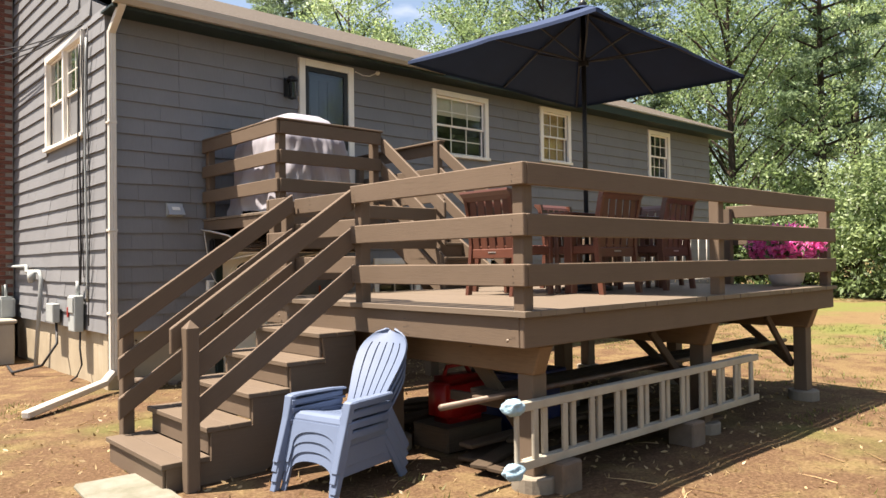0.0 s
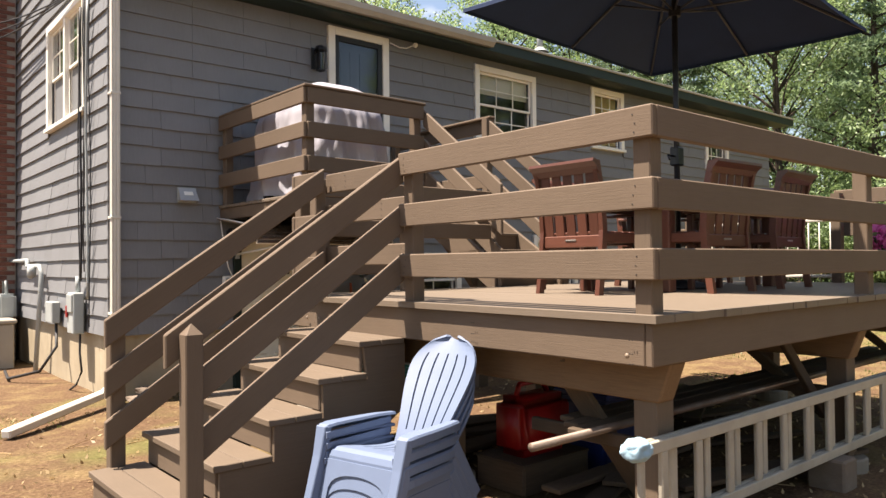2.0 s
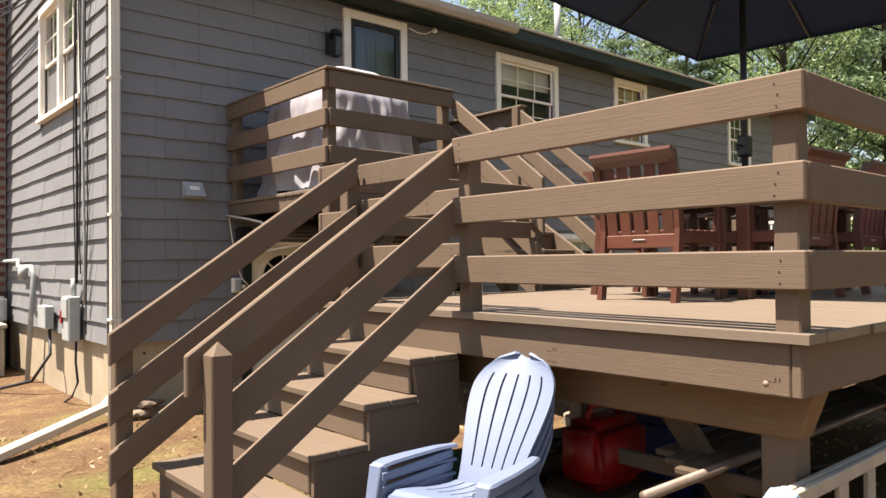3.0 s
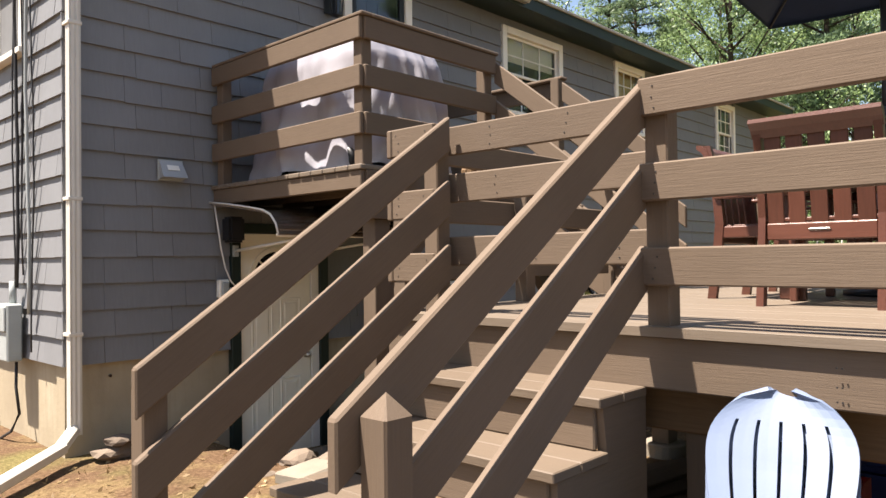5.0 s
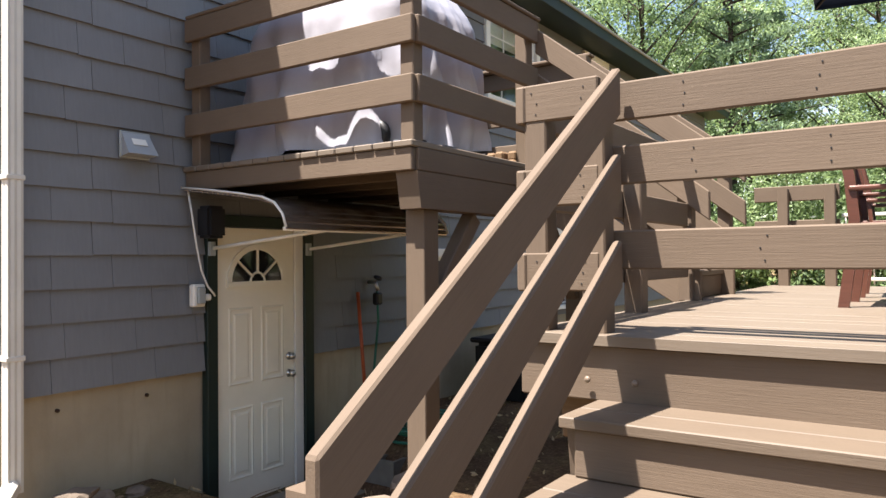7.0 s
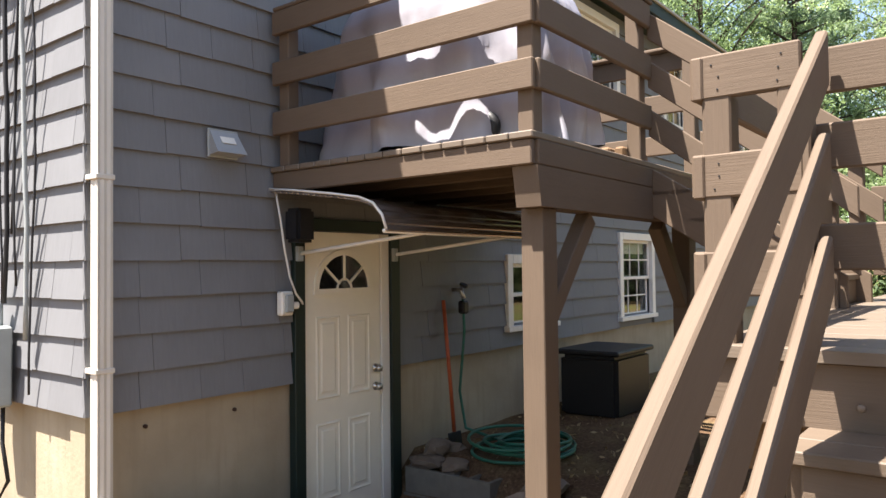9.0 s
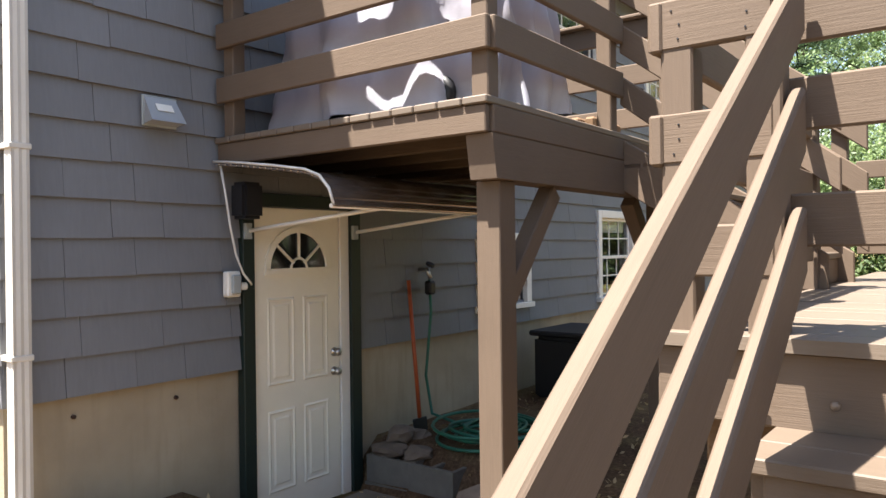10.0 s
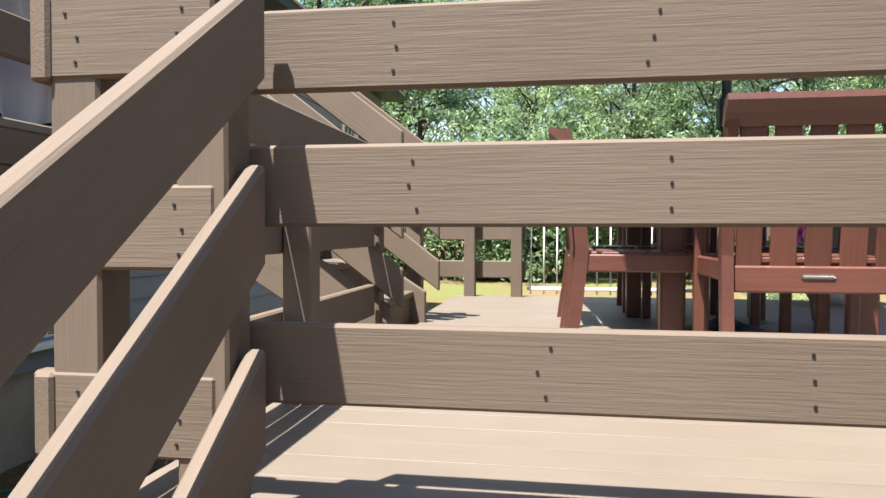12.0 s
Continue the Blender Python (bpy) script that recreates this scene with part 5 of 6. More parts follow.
def umbrella():
    px, py, top, edge = 3.25, -4.62, 4.03, 3.44
    u = empty("patio_umbrella", px, py, DZ, "open navy cloth patio umbrella over the table", "umbrella")
    rod("pole", [(px, py, DZ + 0.05), (px, py, top + 0.05)], 0.024, M_IRON, u, n=14)
    part("base", lathe_bm([(0, 0), (0.26, 0), (0.26, 0.03), (0.1, 0.07), (0.04, 0.1), (0.04, 0.3), (0, 0.3)], 28), M_IRON, u, "heavy black base", Matrix.Translation((px, py, DZ)), True)
    part("finial", lathe_bm([(0, 0), (0.03, 0.0), (0.045, 0.04), (0.02, 0.08), (0, 0.09)], 12), M_IRON, u, "", Matrix.Translation((px, py, top + 0.03)), True)
    hub = part("hub", lathe_bm([(0, -0.04), (0.05, -0.04), (0.05, 0.04), (0, 0.04)], 14), M_IRON, u, "", Matrix.Translation((px, py, 3.50)))
    crank = block("crank_box", (px - 0.05, py - 0.04, 2.20), (px + 0.05, py + 0.04, 2.36), M_IRON, u, bev=0.012)
    rod("crank_handle", [(px - 0.05, py, 2.28), (px - 0.13, py, 2.28), (px - 0.14, py - 0.02, 2.24)], 0.009, M_IRON, crank)
    hx, hy = 1.48, 1.05
    turn = Matrix.Rotation(radians(4.5), 2)
    rim = [tuple(turn @ Vector(p)) for p in ((-hx, -hy), (0, -hy), (hx, -hy), (hx, 0), (hx, hy), (0, hy), (-hx, hy), (-hx, 0))]
    bm = bmesh.new()
    rows = []
    steps = 7
    for i in range(1, steps + 1):
        k = i / steps
        row = []
        for a in range(8):
            p, q = Vector(rim[a]), Vector(rim[(a + 1) % 8])
            for j in range(5):
                f = j / 5
                v = p.lerp(q, f)
                sag = 0.010 * k * 4 * f * (1 - f)
                v = v * (1 - 0.008 * k * 4 * f * (1 - f))
                row.append(bm.verts.new((px + v.x * k, py + v.y * k, top - (top - edge) * (k ** 1.12) - sag)))
        rows.append(row)
    tip = bm.verts.new((px, py, top + 0.02))
    n = len(rows[0])
    for j in range(n):
        bm.faces.new((tip, rows[0][j], rows[0][(j + 1) % n]))
    for p, q in zip(rows, rows[1:]):
        for j in range(n):
            bm.faces.new((p[j], q[j], q[(j + 1) % n], p[(j + 1) % n]))
    low = [bm.verts.new((v.co.x, v.co.y, v.co.z - 0.03)) for v in rows[-1]]
    for j in range(n):
        bm.faces.new((rows[-1][j], low[j], low[(j + 1) % n], rows[-1][(j + 1) % n]))
    bmesh.ops.recalc_face_normals(bm, faces=bm.faces[:])
    part("canopy", bm, M_NAVY, u)
    part("vent_cap", lathe_bm([(0.0, 0.06), (0.20, -0.02), (0.21, -0.035), (0.0, 0.045)][::-1], 16), M_NAVY, u, "", Matrix.Translation((px, py, top)), True)
    for x, y in rim:
        e = (px + x * 0.99, py + y * 0.99, edge - 0.015)
        m = (px + x * 0.55, py + y * 0.55, top - (top - edge) * 0.55 ** 1.12 - 0.02)
        r = rod("rib", [(px, py, top - 0.02), m, e], 0.011, M_RIB, u, n=6)
        rod("strut", [(px, py, 3.50), m], 0.009, M_RIB, r, n=6)


umbrella()


def flower_pot():
    x, y = 5.22, -5.78
    p = empty("flower_pot", x, y, DZ, "pale round pot of bright pink flowers on the deck", "flower pot")
    part("pot", lathe_bm([(0, 0), (0.13, 0), (0.17, 0.06), (0.195, 0.2), (0.20, 0.27), (0.215, 0.28), (0.215, 0.31), (0.19, 0.31), (0.18, 0.27), (0, 0.27)], 28), M_POT, p, "", Matrix.Translation((x, y, DZ)), True)
    rnd = np.random.RandomState(4)
    for name, mat, count, size, lo in (("blossom", M_PINK, 1500, 0.030, 0.75), ("foliage", M_LEAF, 500, 0.04, 0.3)):
        c = rnd.normal(size=(count, 3))
        c /= np.linalg.norm(c, axis=1)[:, None]
        c *= (lo + (1 - lo) * rnd.rand(count, 1))
        c *= np.array([0.40, 0.40, 0.24])
        c[:, 2] = np.where(c[:, 2] < 0, c[:, 2] * 0.8, c[:, 2])
        me = leaf_mesh(name, c + np.array([0, 0, 0.42]), size, rnd, mat)
        ob = place(name, me, p, "bright pink petals" if name == "blossom" else "green leaves", Matrix.Translation((x, y, DZ)))
        ob["kind"] = "stuff"


def leaf_mesh(name, centres, size, rnd, mat, long=1.5, droop=0.0):
    """Small pointed leaves, one bent quad each, at the given places."""
    n = len(centres)
    a = rnd.normal(size=(n, 3))
    a[:, 2] -= droop
    a /= np.linalg.norm(a, axis=1)[:, None]
    b = np.cross(a, rnd.normal(size=(n, 3)))
    b /= np.linalg.norm(b, axis=1)[:, None]
    s = size * (0.7 + 0.6 * rnd.rand(n, 1))
    a, b = a * s * long, b * s
    v = np.empty((n, 4, 3))
    v[:, 0], v[:, 1], v[:, 2], v[:, 3] = centres - a, centres + b * 0.6 - a * 0.1, centres + a, centres - b * 0.6 - a * 0.1
    me = bpy.data.meshes.new(name)
    me.vertices.add(n * 4)
    me.vertices.foreach_set("co", v.reshape(-1))
    me.loops.add(n * 4)
    me.loops.foreach_set("vertex_index", np.arange(n * 4, dtype=np.int32))
    me.polygons.add(n)
    me.polygons.foreach_set("loop_start", np.arange(0, n * 4, 4, dtype=np.int32))
    me.materials.append(mat)
    me.update(calc_edges=True)
    return me


flower_pot()

gate = empty("picket_gate", DX1, -4.4, DZ, "white metal picket gate across the deck opening", "gate")
for y0, y1 in ((-4.98, -3.54),):
    for z in (1.235, 1.80):
        board("gate_rail", (DX1 + 0.02, y0, z), (DX1 + 0.02, y1, z), 0.03, 0.022, M_SPOUT, gate)
    for k in range(14):
        y = y0 + 0.03 + (y1 - y0 - 0.06) * k / 13
        rod("picket", [(DX1 + 0.02, y, 1.19), (DX1 + 0.02, y, 1.82)], 0.0065, M_SPOUT, gate, n=6)


# ---- stacked garden chairs ----
def resin_chair():
    """Low moulded garden chair with a fan back; faces +x, origin on the ground between the feet."""
    c = empty("stacking_chair", 0, 0, 0, "pale blue moulded resin fan-back garden chair", "chair", "stacked garden chairs")
    slits = (-0.66, -0.33, 0.0, 0.33, 0.66)
    cuts = sorted([-1.0, -0.85, 0.85, 1.0] + [v + d for v in slits for d in (-0.026, 0.026)] + [-0.5, -0.165, 0.165, 0.5])

    def slotted(name, at, lo, hi, rows, thick):
        """A moulded panel pierced by five narrow slits between the rows lo and hi."""
        bm = bmesh.new()
        grid = [[bm.verts.new(at(u, r / rows)) for u in cuts] for r in range(rows + 1)]
        for r in range(rows):
            for k in range(len(cuts) - 1):
                mid = (cuts[k] + cuts[k + 1]) / 2
                if lo <= r < hi and any(abs(mid - v) < 0.01 for v in slits):
                    continue
                bm.faces.new((grid[r][k], grid[r][k + 1], grid[r + 1][k + 1], grid[r + 1][k]))
        bmesh.ops.recalc_face_normals(bm, faces=bm.faces[:])
        bmesh.ops.solidify(bm, geom=bm.faces[:], thickness=thick)
        bmesh.ops.recalc_face_normals(bm, faces=bm.faces[:])
        part(name, bm, M_BLUE, c, "", None, False)

    def half_width(f):
        if f < 0.70:
            k = f / 0.70
            return 0.150 + 0.066 * k * k * (3 - 2 * k)
        k = (f - 0.70) / 0.30
        return 0.216 * math.sqrt(max(0.0, 1 - k * k * 0.97))

    def back_point(u, f):
        w = half_width(f)
        sag = 0.028 * (1 - u * u) * min(1.0, 0.4 + f)
        return (-0.16 - 0.29 * f - 0.05 * f * f - sag, u * w, 0.26 + 0.545 * f - 0.02 * sag)

    slotted("backrest", back_point, 3, 20, 24, 0.014)
    prof = [(-0.19, 0.262), (-0.12, 0.262), (-0.05, 0.268), (0.03, 0.28), (0.11, 0.297), (0.18, 0.310), (0.225, 0.314), (0.255, 0.302), (0.268, 0.275), (0.272, 0.235)]
    slotted("seat", lambda u, f: (prof[round(f * 9)][0], u * (0.165 + 0.05 * f), prof[round(f * 9)][1]), 0, 4, 9, 0.014)
    # arched front below the seat's rolled edge
    bm = bmesh.new()
    arch = [(-0.235, 0.0), (-0.218, 0.262), (0.218, 0.262), (0.235, 0.0), (0.195, 0.0)] + [(0.185 * math.cos(math.pi * k / 14), 0.06 + 0.145 * math.sin(math.pi * k / 14) ** 0.45) for k in range(15)] + [(-0.195, 0.0)]
    f = [bm.verts.new((0.345 - z * 0.27, y, z)) for y, z in arch]
    g = [bm.verts.new((0.329 - z * 0.27, y, z)) for y, z in arch]
    bm.faces.new(f)
    bm.faces.new(g[::-1])
    for k in range(len(arch)):
        n = (k + 1) % len(arch)
        bm.faces.new((f[k], f[n], g[n], g[k]))
    bmesh.ops.recalc_face_normals(bm, faces=bm.faces[:])
    part("front_apron", bm, M_BLUE, c)
    for side in (-1, 1):
        # flat arm with a turned-down outer lip, widest at its front
        bm = bmesh.new()
        rows = []
        for x, yi, yo, z in ((-0.23, 0.19, 0.235, 0.408), (-0.12, 0.205, 0.265, 0.415), (0.05, 0.212, 0.29, 0.42), (0.20, 0.215, 0.302, 0.424), (0.255, 0.222, 0.298, 0.42), (0.272, 0.235, 0.285, 0.408)):
            rows.append([bm.verts.new((x, side * y, z + dz)) for y, dz in ((yi, -0.012), (yi + 0.006, 0.0), (yo - 0.008, 0.0), (yo, -0.010), (yo + 0.002, -0.045))])
        for p, q in zip(rows, rows[1:]):
            for k in range(4):
                bm.faces.new((p[k], p[k + 1], q[k + 1], q[k]))
        bmesh.ops.recalc_face_normals(bm, faces=bm.faces[:])
        bmesh.ops.solidify(bm, geom=bm.faces[:], thickness=0.012)
        bmesh.ops.recalc_face_normals(bm, faces=bm.faces[:])
        part("armrest", bm, M_BLUE, c)
        for z, h in ((0.372, 0.034), (0.318, 0.034), (0.268, 0.030)):
            board("side_slat", (-0.20, side * 0.205, z), (0.275, side * 0.222, z), h, 0.012, M_BLUE, c, bev=0.003)
        board("side_skirt", (-0.22, side * 0.235, 0.20), (0.29, side * 0.25, 0.20), 0.125, 0.012, M_BLUE, c, bev=0.004)
        bm = bmesh.new()
        rings = []
        for x, y, z, wx, wy in ((0.252, 0.262, 0.415, 0.022, 0.040), (0.285, 0.258, 0.28, 0.024, 0.034), (0.335, 0.258, 0.13, 0.023, 0.030), (0.378, 0.260, 0.0, 0.022, 0.028)):
            rings.append([bm.verts.new((x + a * wx, side * y + b * wy, z)) for a, b in ((-1, -1), (1, -0.8), (1, 0.8), (-1, 1))])
        for p, q in zip(rings, rings[1:]):
            for k in range(4):
                bm.faces.new((p[k], p[(k + 1) % 4], q[(k + 1) % 4], q[k]))
        bm.faces.new(rings[0])
        bm.faces.new(rings[-1])
        bmesh.ops.recalc_face_normals(bm, faces=bm.faces[:])
        bmesh.ops.bevel(bm, geom=bm.edges[:], offset=0.004, segments=1, affect="EDGES")
        part("front_leg", bm, M_BLUE, c)
        board("back_leg", (-0.17, side * 0.235, 0.30), (-0.35, side * 0.25, 0.0), 0.075, 0.026, M_BLUE, c, up=(1, 0, 0), bev=0.006)
    return c


CH_X, CH_Y, CH_R = 0.0, -4.99, 193.0
rc = resin_chair()
rc.matrix_basis = pose(CH_X, CH_Y, 0.0, 0, 0, CH_R)
for k in range(1, 4):
    copy_thing(rc, pose(CH_X, CH_Y, 0.0, 0, 0, CH_R) @ pose(-0.008 * k, 0.004 * (k % 2), 0.062 * k, 0, 0, 0.6 * (k % 2)))


# ---- under the deck ----
def ladder():
    x0, x1, y = 0.50, 3.76, -6.115
    l = empty("extension_ladder", x0, y, 0.2, "old aluminium extension ladder lying on its side", "ladder")
    for z in (0.22, 0.58):
        for yy, xa, xb in ((y, x0, x1), (y + 0.036, x0 + 0.10, x1 - 0.05)):
            board("side_rail", (xa, yy, z), (xb, yy, z), 0.055, 0.028, M_ALU, l, bev=0.004)
    for k in range(11):
        for yy, dx in ((y, 0.0), (y + 0.036, 0.132)):
            x = x0 + 0.18 + k * 0.295 + dx
            if x < x1 - 0.05:
                board("rung", (x, yy, 0.245), (x, yy, 0.555), 0.052, 0.026, M_ALU, l, up=(1, 0, 0), bev=0.006)
    board("end_bar", (x0 + 0.01, y, 0.2), (x0 + 0.01, y, 0.6), 0.03, 0.03, M_ALU, l, up=(1, 0, 0))
    for z, sd in ((0.59, 1), (0.20, 2)):
        bm = bmesh.new()
        bmesh.ops.create_icosphere(bm, subdivisions=4, radius=1)
        for v in bm.verts:
            d = 0.92 + 0.26 * noise.noise(v.co * 1.6 + Vector((sd * 7, 0, 0))) + 0.10 * noise.noise(v.co * 7)
            v.co = Vector((v.co.x * 0.09 * d, v.co.y * 0.06 * d, v.co.z * 0.055 * d))
        part("rag_wrap", bm, M_RAG, l, "pale blue rag wrapped round the rail end", Matrix.Translation((x0 - 0.02, y, z)), True)


ladder()
for x in (0.95, 2.55):
    tagged(block("support_block", (x - 0.1, -6.2, -0.03), (x + 0.1, -5.98, 0.19), M_STONE, bev=0.012), "brown concrete block under the ladder", "concrete block", "support blocks")
# Cross bars in the darker lumber too, its colour standing in for shade.
board("cross_bar", (0.82, -5.93, 0.515), (0.82, -5.2, 0.515), 0.07, 0.038, M_OLD, deck)
board("cross_bar", (3.0, -5.93, 0.515), (3.0, -5.2, 0.515), 0.07, 0.038, M_OLD, deck)
board("cross_bar", (5.1, -5.93, 0.515), (5.1, -5.2, 0.515), 0.07, 0.038, M_OLD, deck)
tagged(rod("steel_pipe", [(0.24, -5.72, 0.570), (5.3, -5.72, 0.578)], 0.021, M_RUST, n=14), "long rusty grey metal pipe stored under the deck", "pipe")
for k in range(3):
    ob = board("stored_plank", (0.62 + 0.1 * k, -5.66 + 0.11 * k, 0.57), (4.9 + 0.2 * k, -5.60 + 0.11 * k, 0.57), 0.10, 0.03, M_OLD, None, up=(0, 1, 0))
    tagged(ob, "weathered grey-brown plank stored under the deck", "plank", "stored planks")
tagged(board("leaning_plank", (0.74, -5.45, 0.90), (1.27, -5.7, 0.02), 0.14, 0.04, M_OLD, None, up=(0, 1, 0)), "unpainted plank leaning below the deck", "plank")


def gas_can():
    x, y = 1.30, -4.75
    g = empty("fuel_can", x, y, 0.18, "red plastic fuel can with a black spout", "fuel can")
    bm = box_bm((x - 0.24, y - 0.15, 0.19), (x + 0.24, y + 0.15, 0.56), 0.06, 3)
    part("body", bm, M_REDP, g, "", None, True)
    rod("handle", [(x - 0.15, y, 0.56), (x - 0.12, y, 0.63), (x + 0.08, y, 0.64), (x + 0.14, y, 0.56)], 0.018, M_REDP, g)
    rod("spout", [(x + 0.17, y, 0.55), (x + 0.2, y, 0.62), (x + 0.27, y, 0.66)], 0.02, M_BLACK, g)
    cr = empty("wooden_crate", x, y, 0, "low brown wooden crate under the deck", "crate")
    for s in (-1, 1):
        board("side", (x - 0.3, y + s * 0.2, 0.09), (x + 0.3, y + s * 0.2, 0.09), 0.18, 0.02, M_OLD, cr)
        board("end", (x + s * 0.3, y - 0.2, 0.09), (x + s * 0.3, y + 0.2, 0.09), 0.18, 0.02, M_OLD, cr)
    block("top", (x - 0.31, y - 0.21, 0.17), (x + 0.31, y + 0.21, 0.19), M_OLD, cr)
    b = empty("blue_tub", 2.0, -4.7, 0, "dark blue plastic tub under the deck", "tub")
    M_TUB = paint("dark_blue_plastic", (0.01, 0.025, 0.12), 0.45, 0.2)
    block("body", (1.75, -5.0, -0.02), (2.35, -4.5, 0.48), M_TUB, b, bev=0.04, seg=2)
    block("rim", (1.72, -5.03, 0.48), (2.38, -4.47, 0.53), M_TUB, b, bev=0.012)


gas_can()
tarp = finish("green_tarp", box_bm((-0.3, -0.25, -0.02), (0.3, 0.25, 0.12), 0.05, 3), M_HOSE, None, "", pose(1.0, -3.9, 0.02, 0, 0, 20))
for v in tarp.data.vertices:
    v.co.z += 0.10 * noise.noise(v.co * 6) if v.co.z > 0 else 0
tagged(tarp, "crumpled dark green tarp under the deck", "tarp")

# Lumber clutter, spread wide and dark so it also deepens the deck's shade.
scrap_rnd = random.Random(17)
for k in range(26):
    x, y, a, ln = scrap_rnd.uniform(1.0, 3.9), scrap_rnd.uniform(-5.85, -3.5), radians(scrap_rnd.uniform(-28, 28)), scrap_rnd.uniform(0.7, 1.7)
    z = 0.03 + 0.032 * (k % 4) + scrap_rnd.uniform(0, 0.01)
    p, q = Vector((x - 0.5 * ln * math.cos(a), y - 0.5 * ln * math.sin(a), z)), Vector((x + 0.5 * ln * math.cos(a), y + 0.5 * ln * math.sin(a), z + scrap_rnd.uniform(-0.012, 0.03)))
    ob = board("scrap_board", p, q, scrap_rnd.choice((0.09, 0.14, 0.19)), 0.03, M_OLD, None, up=(-math.sin(a), math.cos(a), 0))
    tagged(ob, "dark weathered scrap board added to deepen the shade under the deck", "plank", "scrap lumber")


# ---- trees ----
def tree_meshes(kind, seed):
    """Trunk and crown meshes of one tree. Limbs end in clumps of small leaves."""
    rnd = np.random.RandomState(seed)
    limbs, clumps = [], []
    if kind == "broad":
        h = 15.0 + rnd.rand() * 3
        n = 34
        for k in range(n):
            f = 0.16 + 0.82 * (k + rnd.rand()) / n
            z = h * f
            az = k * 2.4 + rnd.rand()
            reach = (1.1 + 3.6 * math.sin(math.pi * min(1, f * 0.95 + 0.06)) ** 0.8) * (0.7 + 0.5 * rnd.rand())
            tip = Vector((math.cos(az) * reach, math.sin(az) * reach, z + 0.35 * reach))
            root = Vector((0, 0, max(1.2, z - 0.5 * reach)))
            limbs.append([root, root.lerp(tip, 0.5) + Vector((0, 0, 0.25)), tip])
            for j in range(6):
                q = root.lerp(tip, 0.38 + 0.6 * rnd.rand())
                clumps.append((q + Vector(rnd.normal(size=3) * 0.55), 0.55 + 0.45 * rnd.rand()))
    elif kind == "pine":
        h = 17.0 + rnd.rand() * 4
        for k in range(46):
            f = 0.34 + 0.64 * (k + rnd.rand()) / 46
            z = h * f
            az = k * 2.1 + rnd.rand() * 0.8
            reach = (0.9 + 2.9 * (1 - f) ** 0.5) * (0.35 + 0.9 * rnd.rand())
            tip = Vector((math.cos(az) * reach, math.sin(az) * reach, z + 0.12 * reach + 0.2 * rnd.rand()))
            root = Vector((0, 0, z - 0.1 * reach))
            limbs.append([root, root.lerp(tip, 0.5), tip])
            for j in range(4):
                q = root.lerp(tip, 0.4 + 0.65 * rnd.rand())
                clumps.append((q + Vector(rnd.normal(size=3) * np.array([0.3, 0.3, 0.12])), 0.42 + 0.25 * rnd.rand()))
    else:
        h = 4.6 + rnd.rand() * 1.5
        for k in range(26):
            az, f = k * 2.4 + rnd.rand(), rnd.rand()
            reach = 2.3 * (0.5 + 0.5 * rnd.rand())
            tip = Vector((math.cos(az) * reach, math.sin(az) * reach, h * (0.12 + 0.85 * f)))
            limbs.append([Vector((0, 0, 0.2)), tip * 0.5 + Vector((0, 0, 0.5)), tip])
            for j in range(4):
                clumps.append((tip * (0.7 + 0.35 * rnd.rand()) + Vector(rnd.normal(size=3) * 0.4), 0.5 + 0.4 * rnd.rand()))
    bm = tube_bm([(0, 0, -0.3), (0.05, 0.03, h * 0.3), (-0.06, 0.04, h * 0.65), (0.02, 0, h * 0.97)], {"broad": 0.24, "pine": 0.26}.get(kind, 0.07), 9, 0.03)
    for pts in limbs:
        add_limb(bm, pts, 0.07 if kind != "shrub" else 0.025)
    trunk = bpy.data.meshes.new("trunk")
    bm.to_mesh(trunk)
    bm.free()
    trunk.materials.append(M_BARK)
    per = {"broad": 110, "pine": 74, "shrub": 95}[kind]
    pts = []
    for c, r in clumps:
        d = rnd.normal(size=(per, 3))
        d /= np.linalg.norm(d, axis=1)[:, None]
        d *= r * (rnd.rand(per, 1) ** 0.45)
        if kind == "pine":
            d *= np.array([1.15, 1.15, 0.40])
        else:
            d *= np.array([1.0, 1.0, 0.7])
        pts.append(d + np.array(c))
    pts = np.concatenate(pts)
    if kind == "pine":
        crown = leaf_mesh("crown", pts, 0.048, rnd, M_NEEDLE, 3.4)
    else:
        crown = leaf_mesh("crown", pts, 0.068, rnd, M_LEAF if seed % 2 else M_LEAF2, 1.4, 0.3)
    return trunk, crown


def add_limb(bm, pts, r, n=5):
    rings = []
    for i, p in enumerate(pts):
        d = (pts[min(i + 1, len(pts) - 1)] - pts[max(i - 1, 0)]).normalized()
        side = d.orthogonal().normalized()
        up = side.cross(d)
        q = r * (1 - 0.75 * i / (len(pts) - 1))
        rings.append([bm.verts.new(p + (side * math.cos(u) + up * math.sin(u)) * q) for u in (2 * math.pi * j / n for j in range(n))])
    for a, b in zip(rings, rings[1:]):
        for j in range(n):
            bm.faces.new((a[j], a[(j + 1) % n], b[(j + 1) % n], b[j]))


KINDS = [("broad", 1), ("broad", 2), ("broad", 3), ("pine", 4), ("pine", 5), ("shrub", 6), ("shrub", 7)]
STOCK = {k: tree_meshes(*k) for k in KINDS}
LABELS = {"broad": ("tall leafy green broadleaf tree at the lawn's edge", "tree", "broadleaf_tree", "woods"),
          "pine": ("tall thin pine tree with ragged branches", "tree", "pine_tree", "woods"),
          "shrub": ("dense green shrub at the wood's edge", "shrub", "shrub", "undergrowth")}


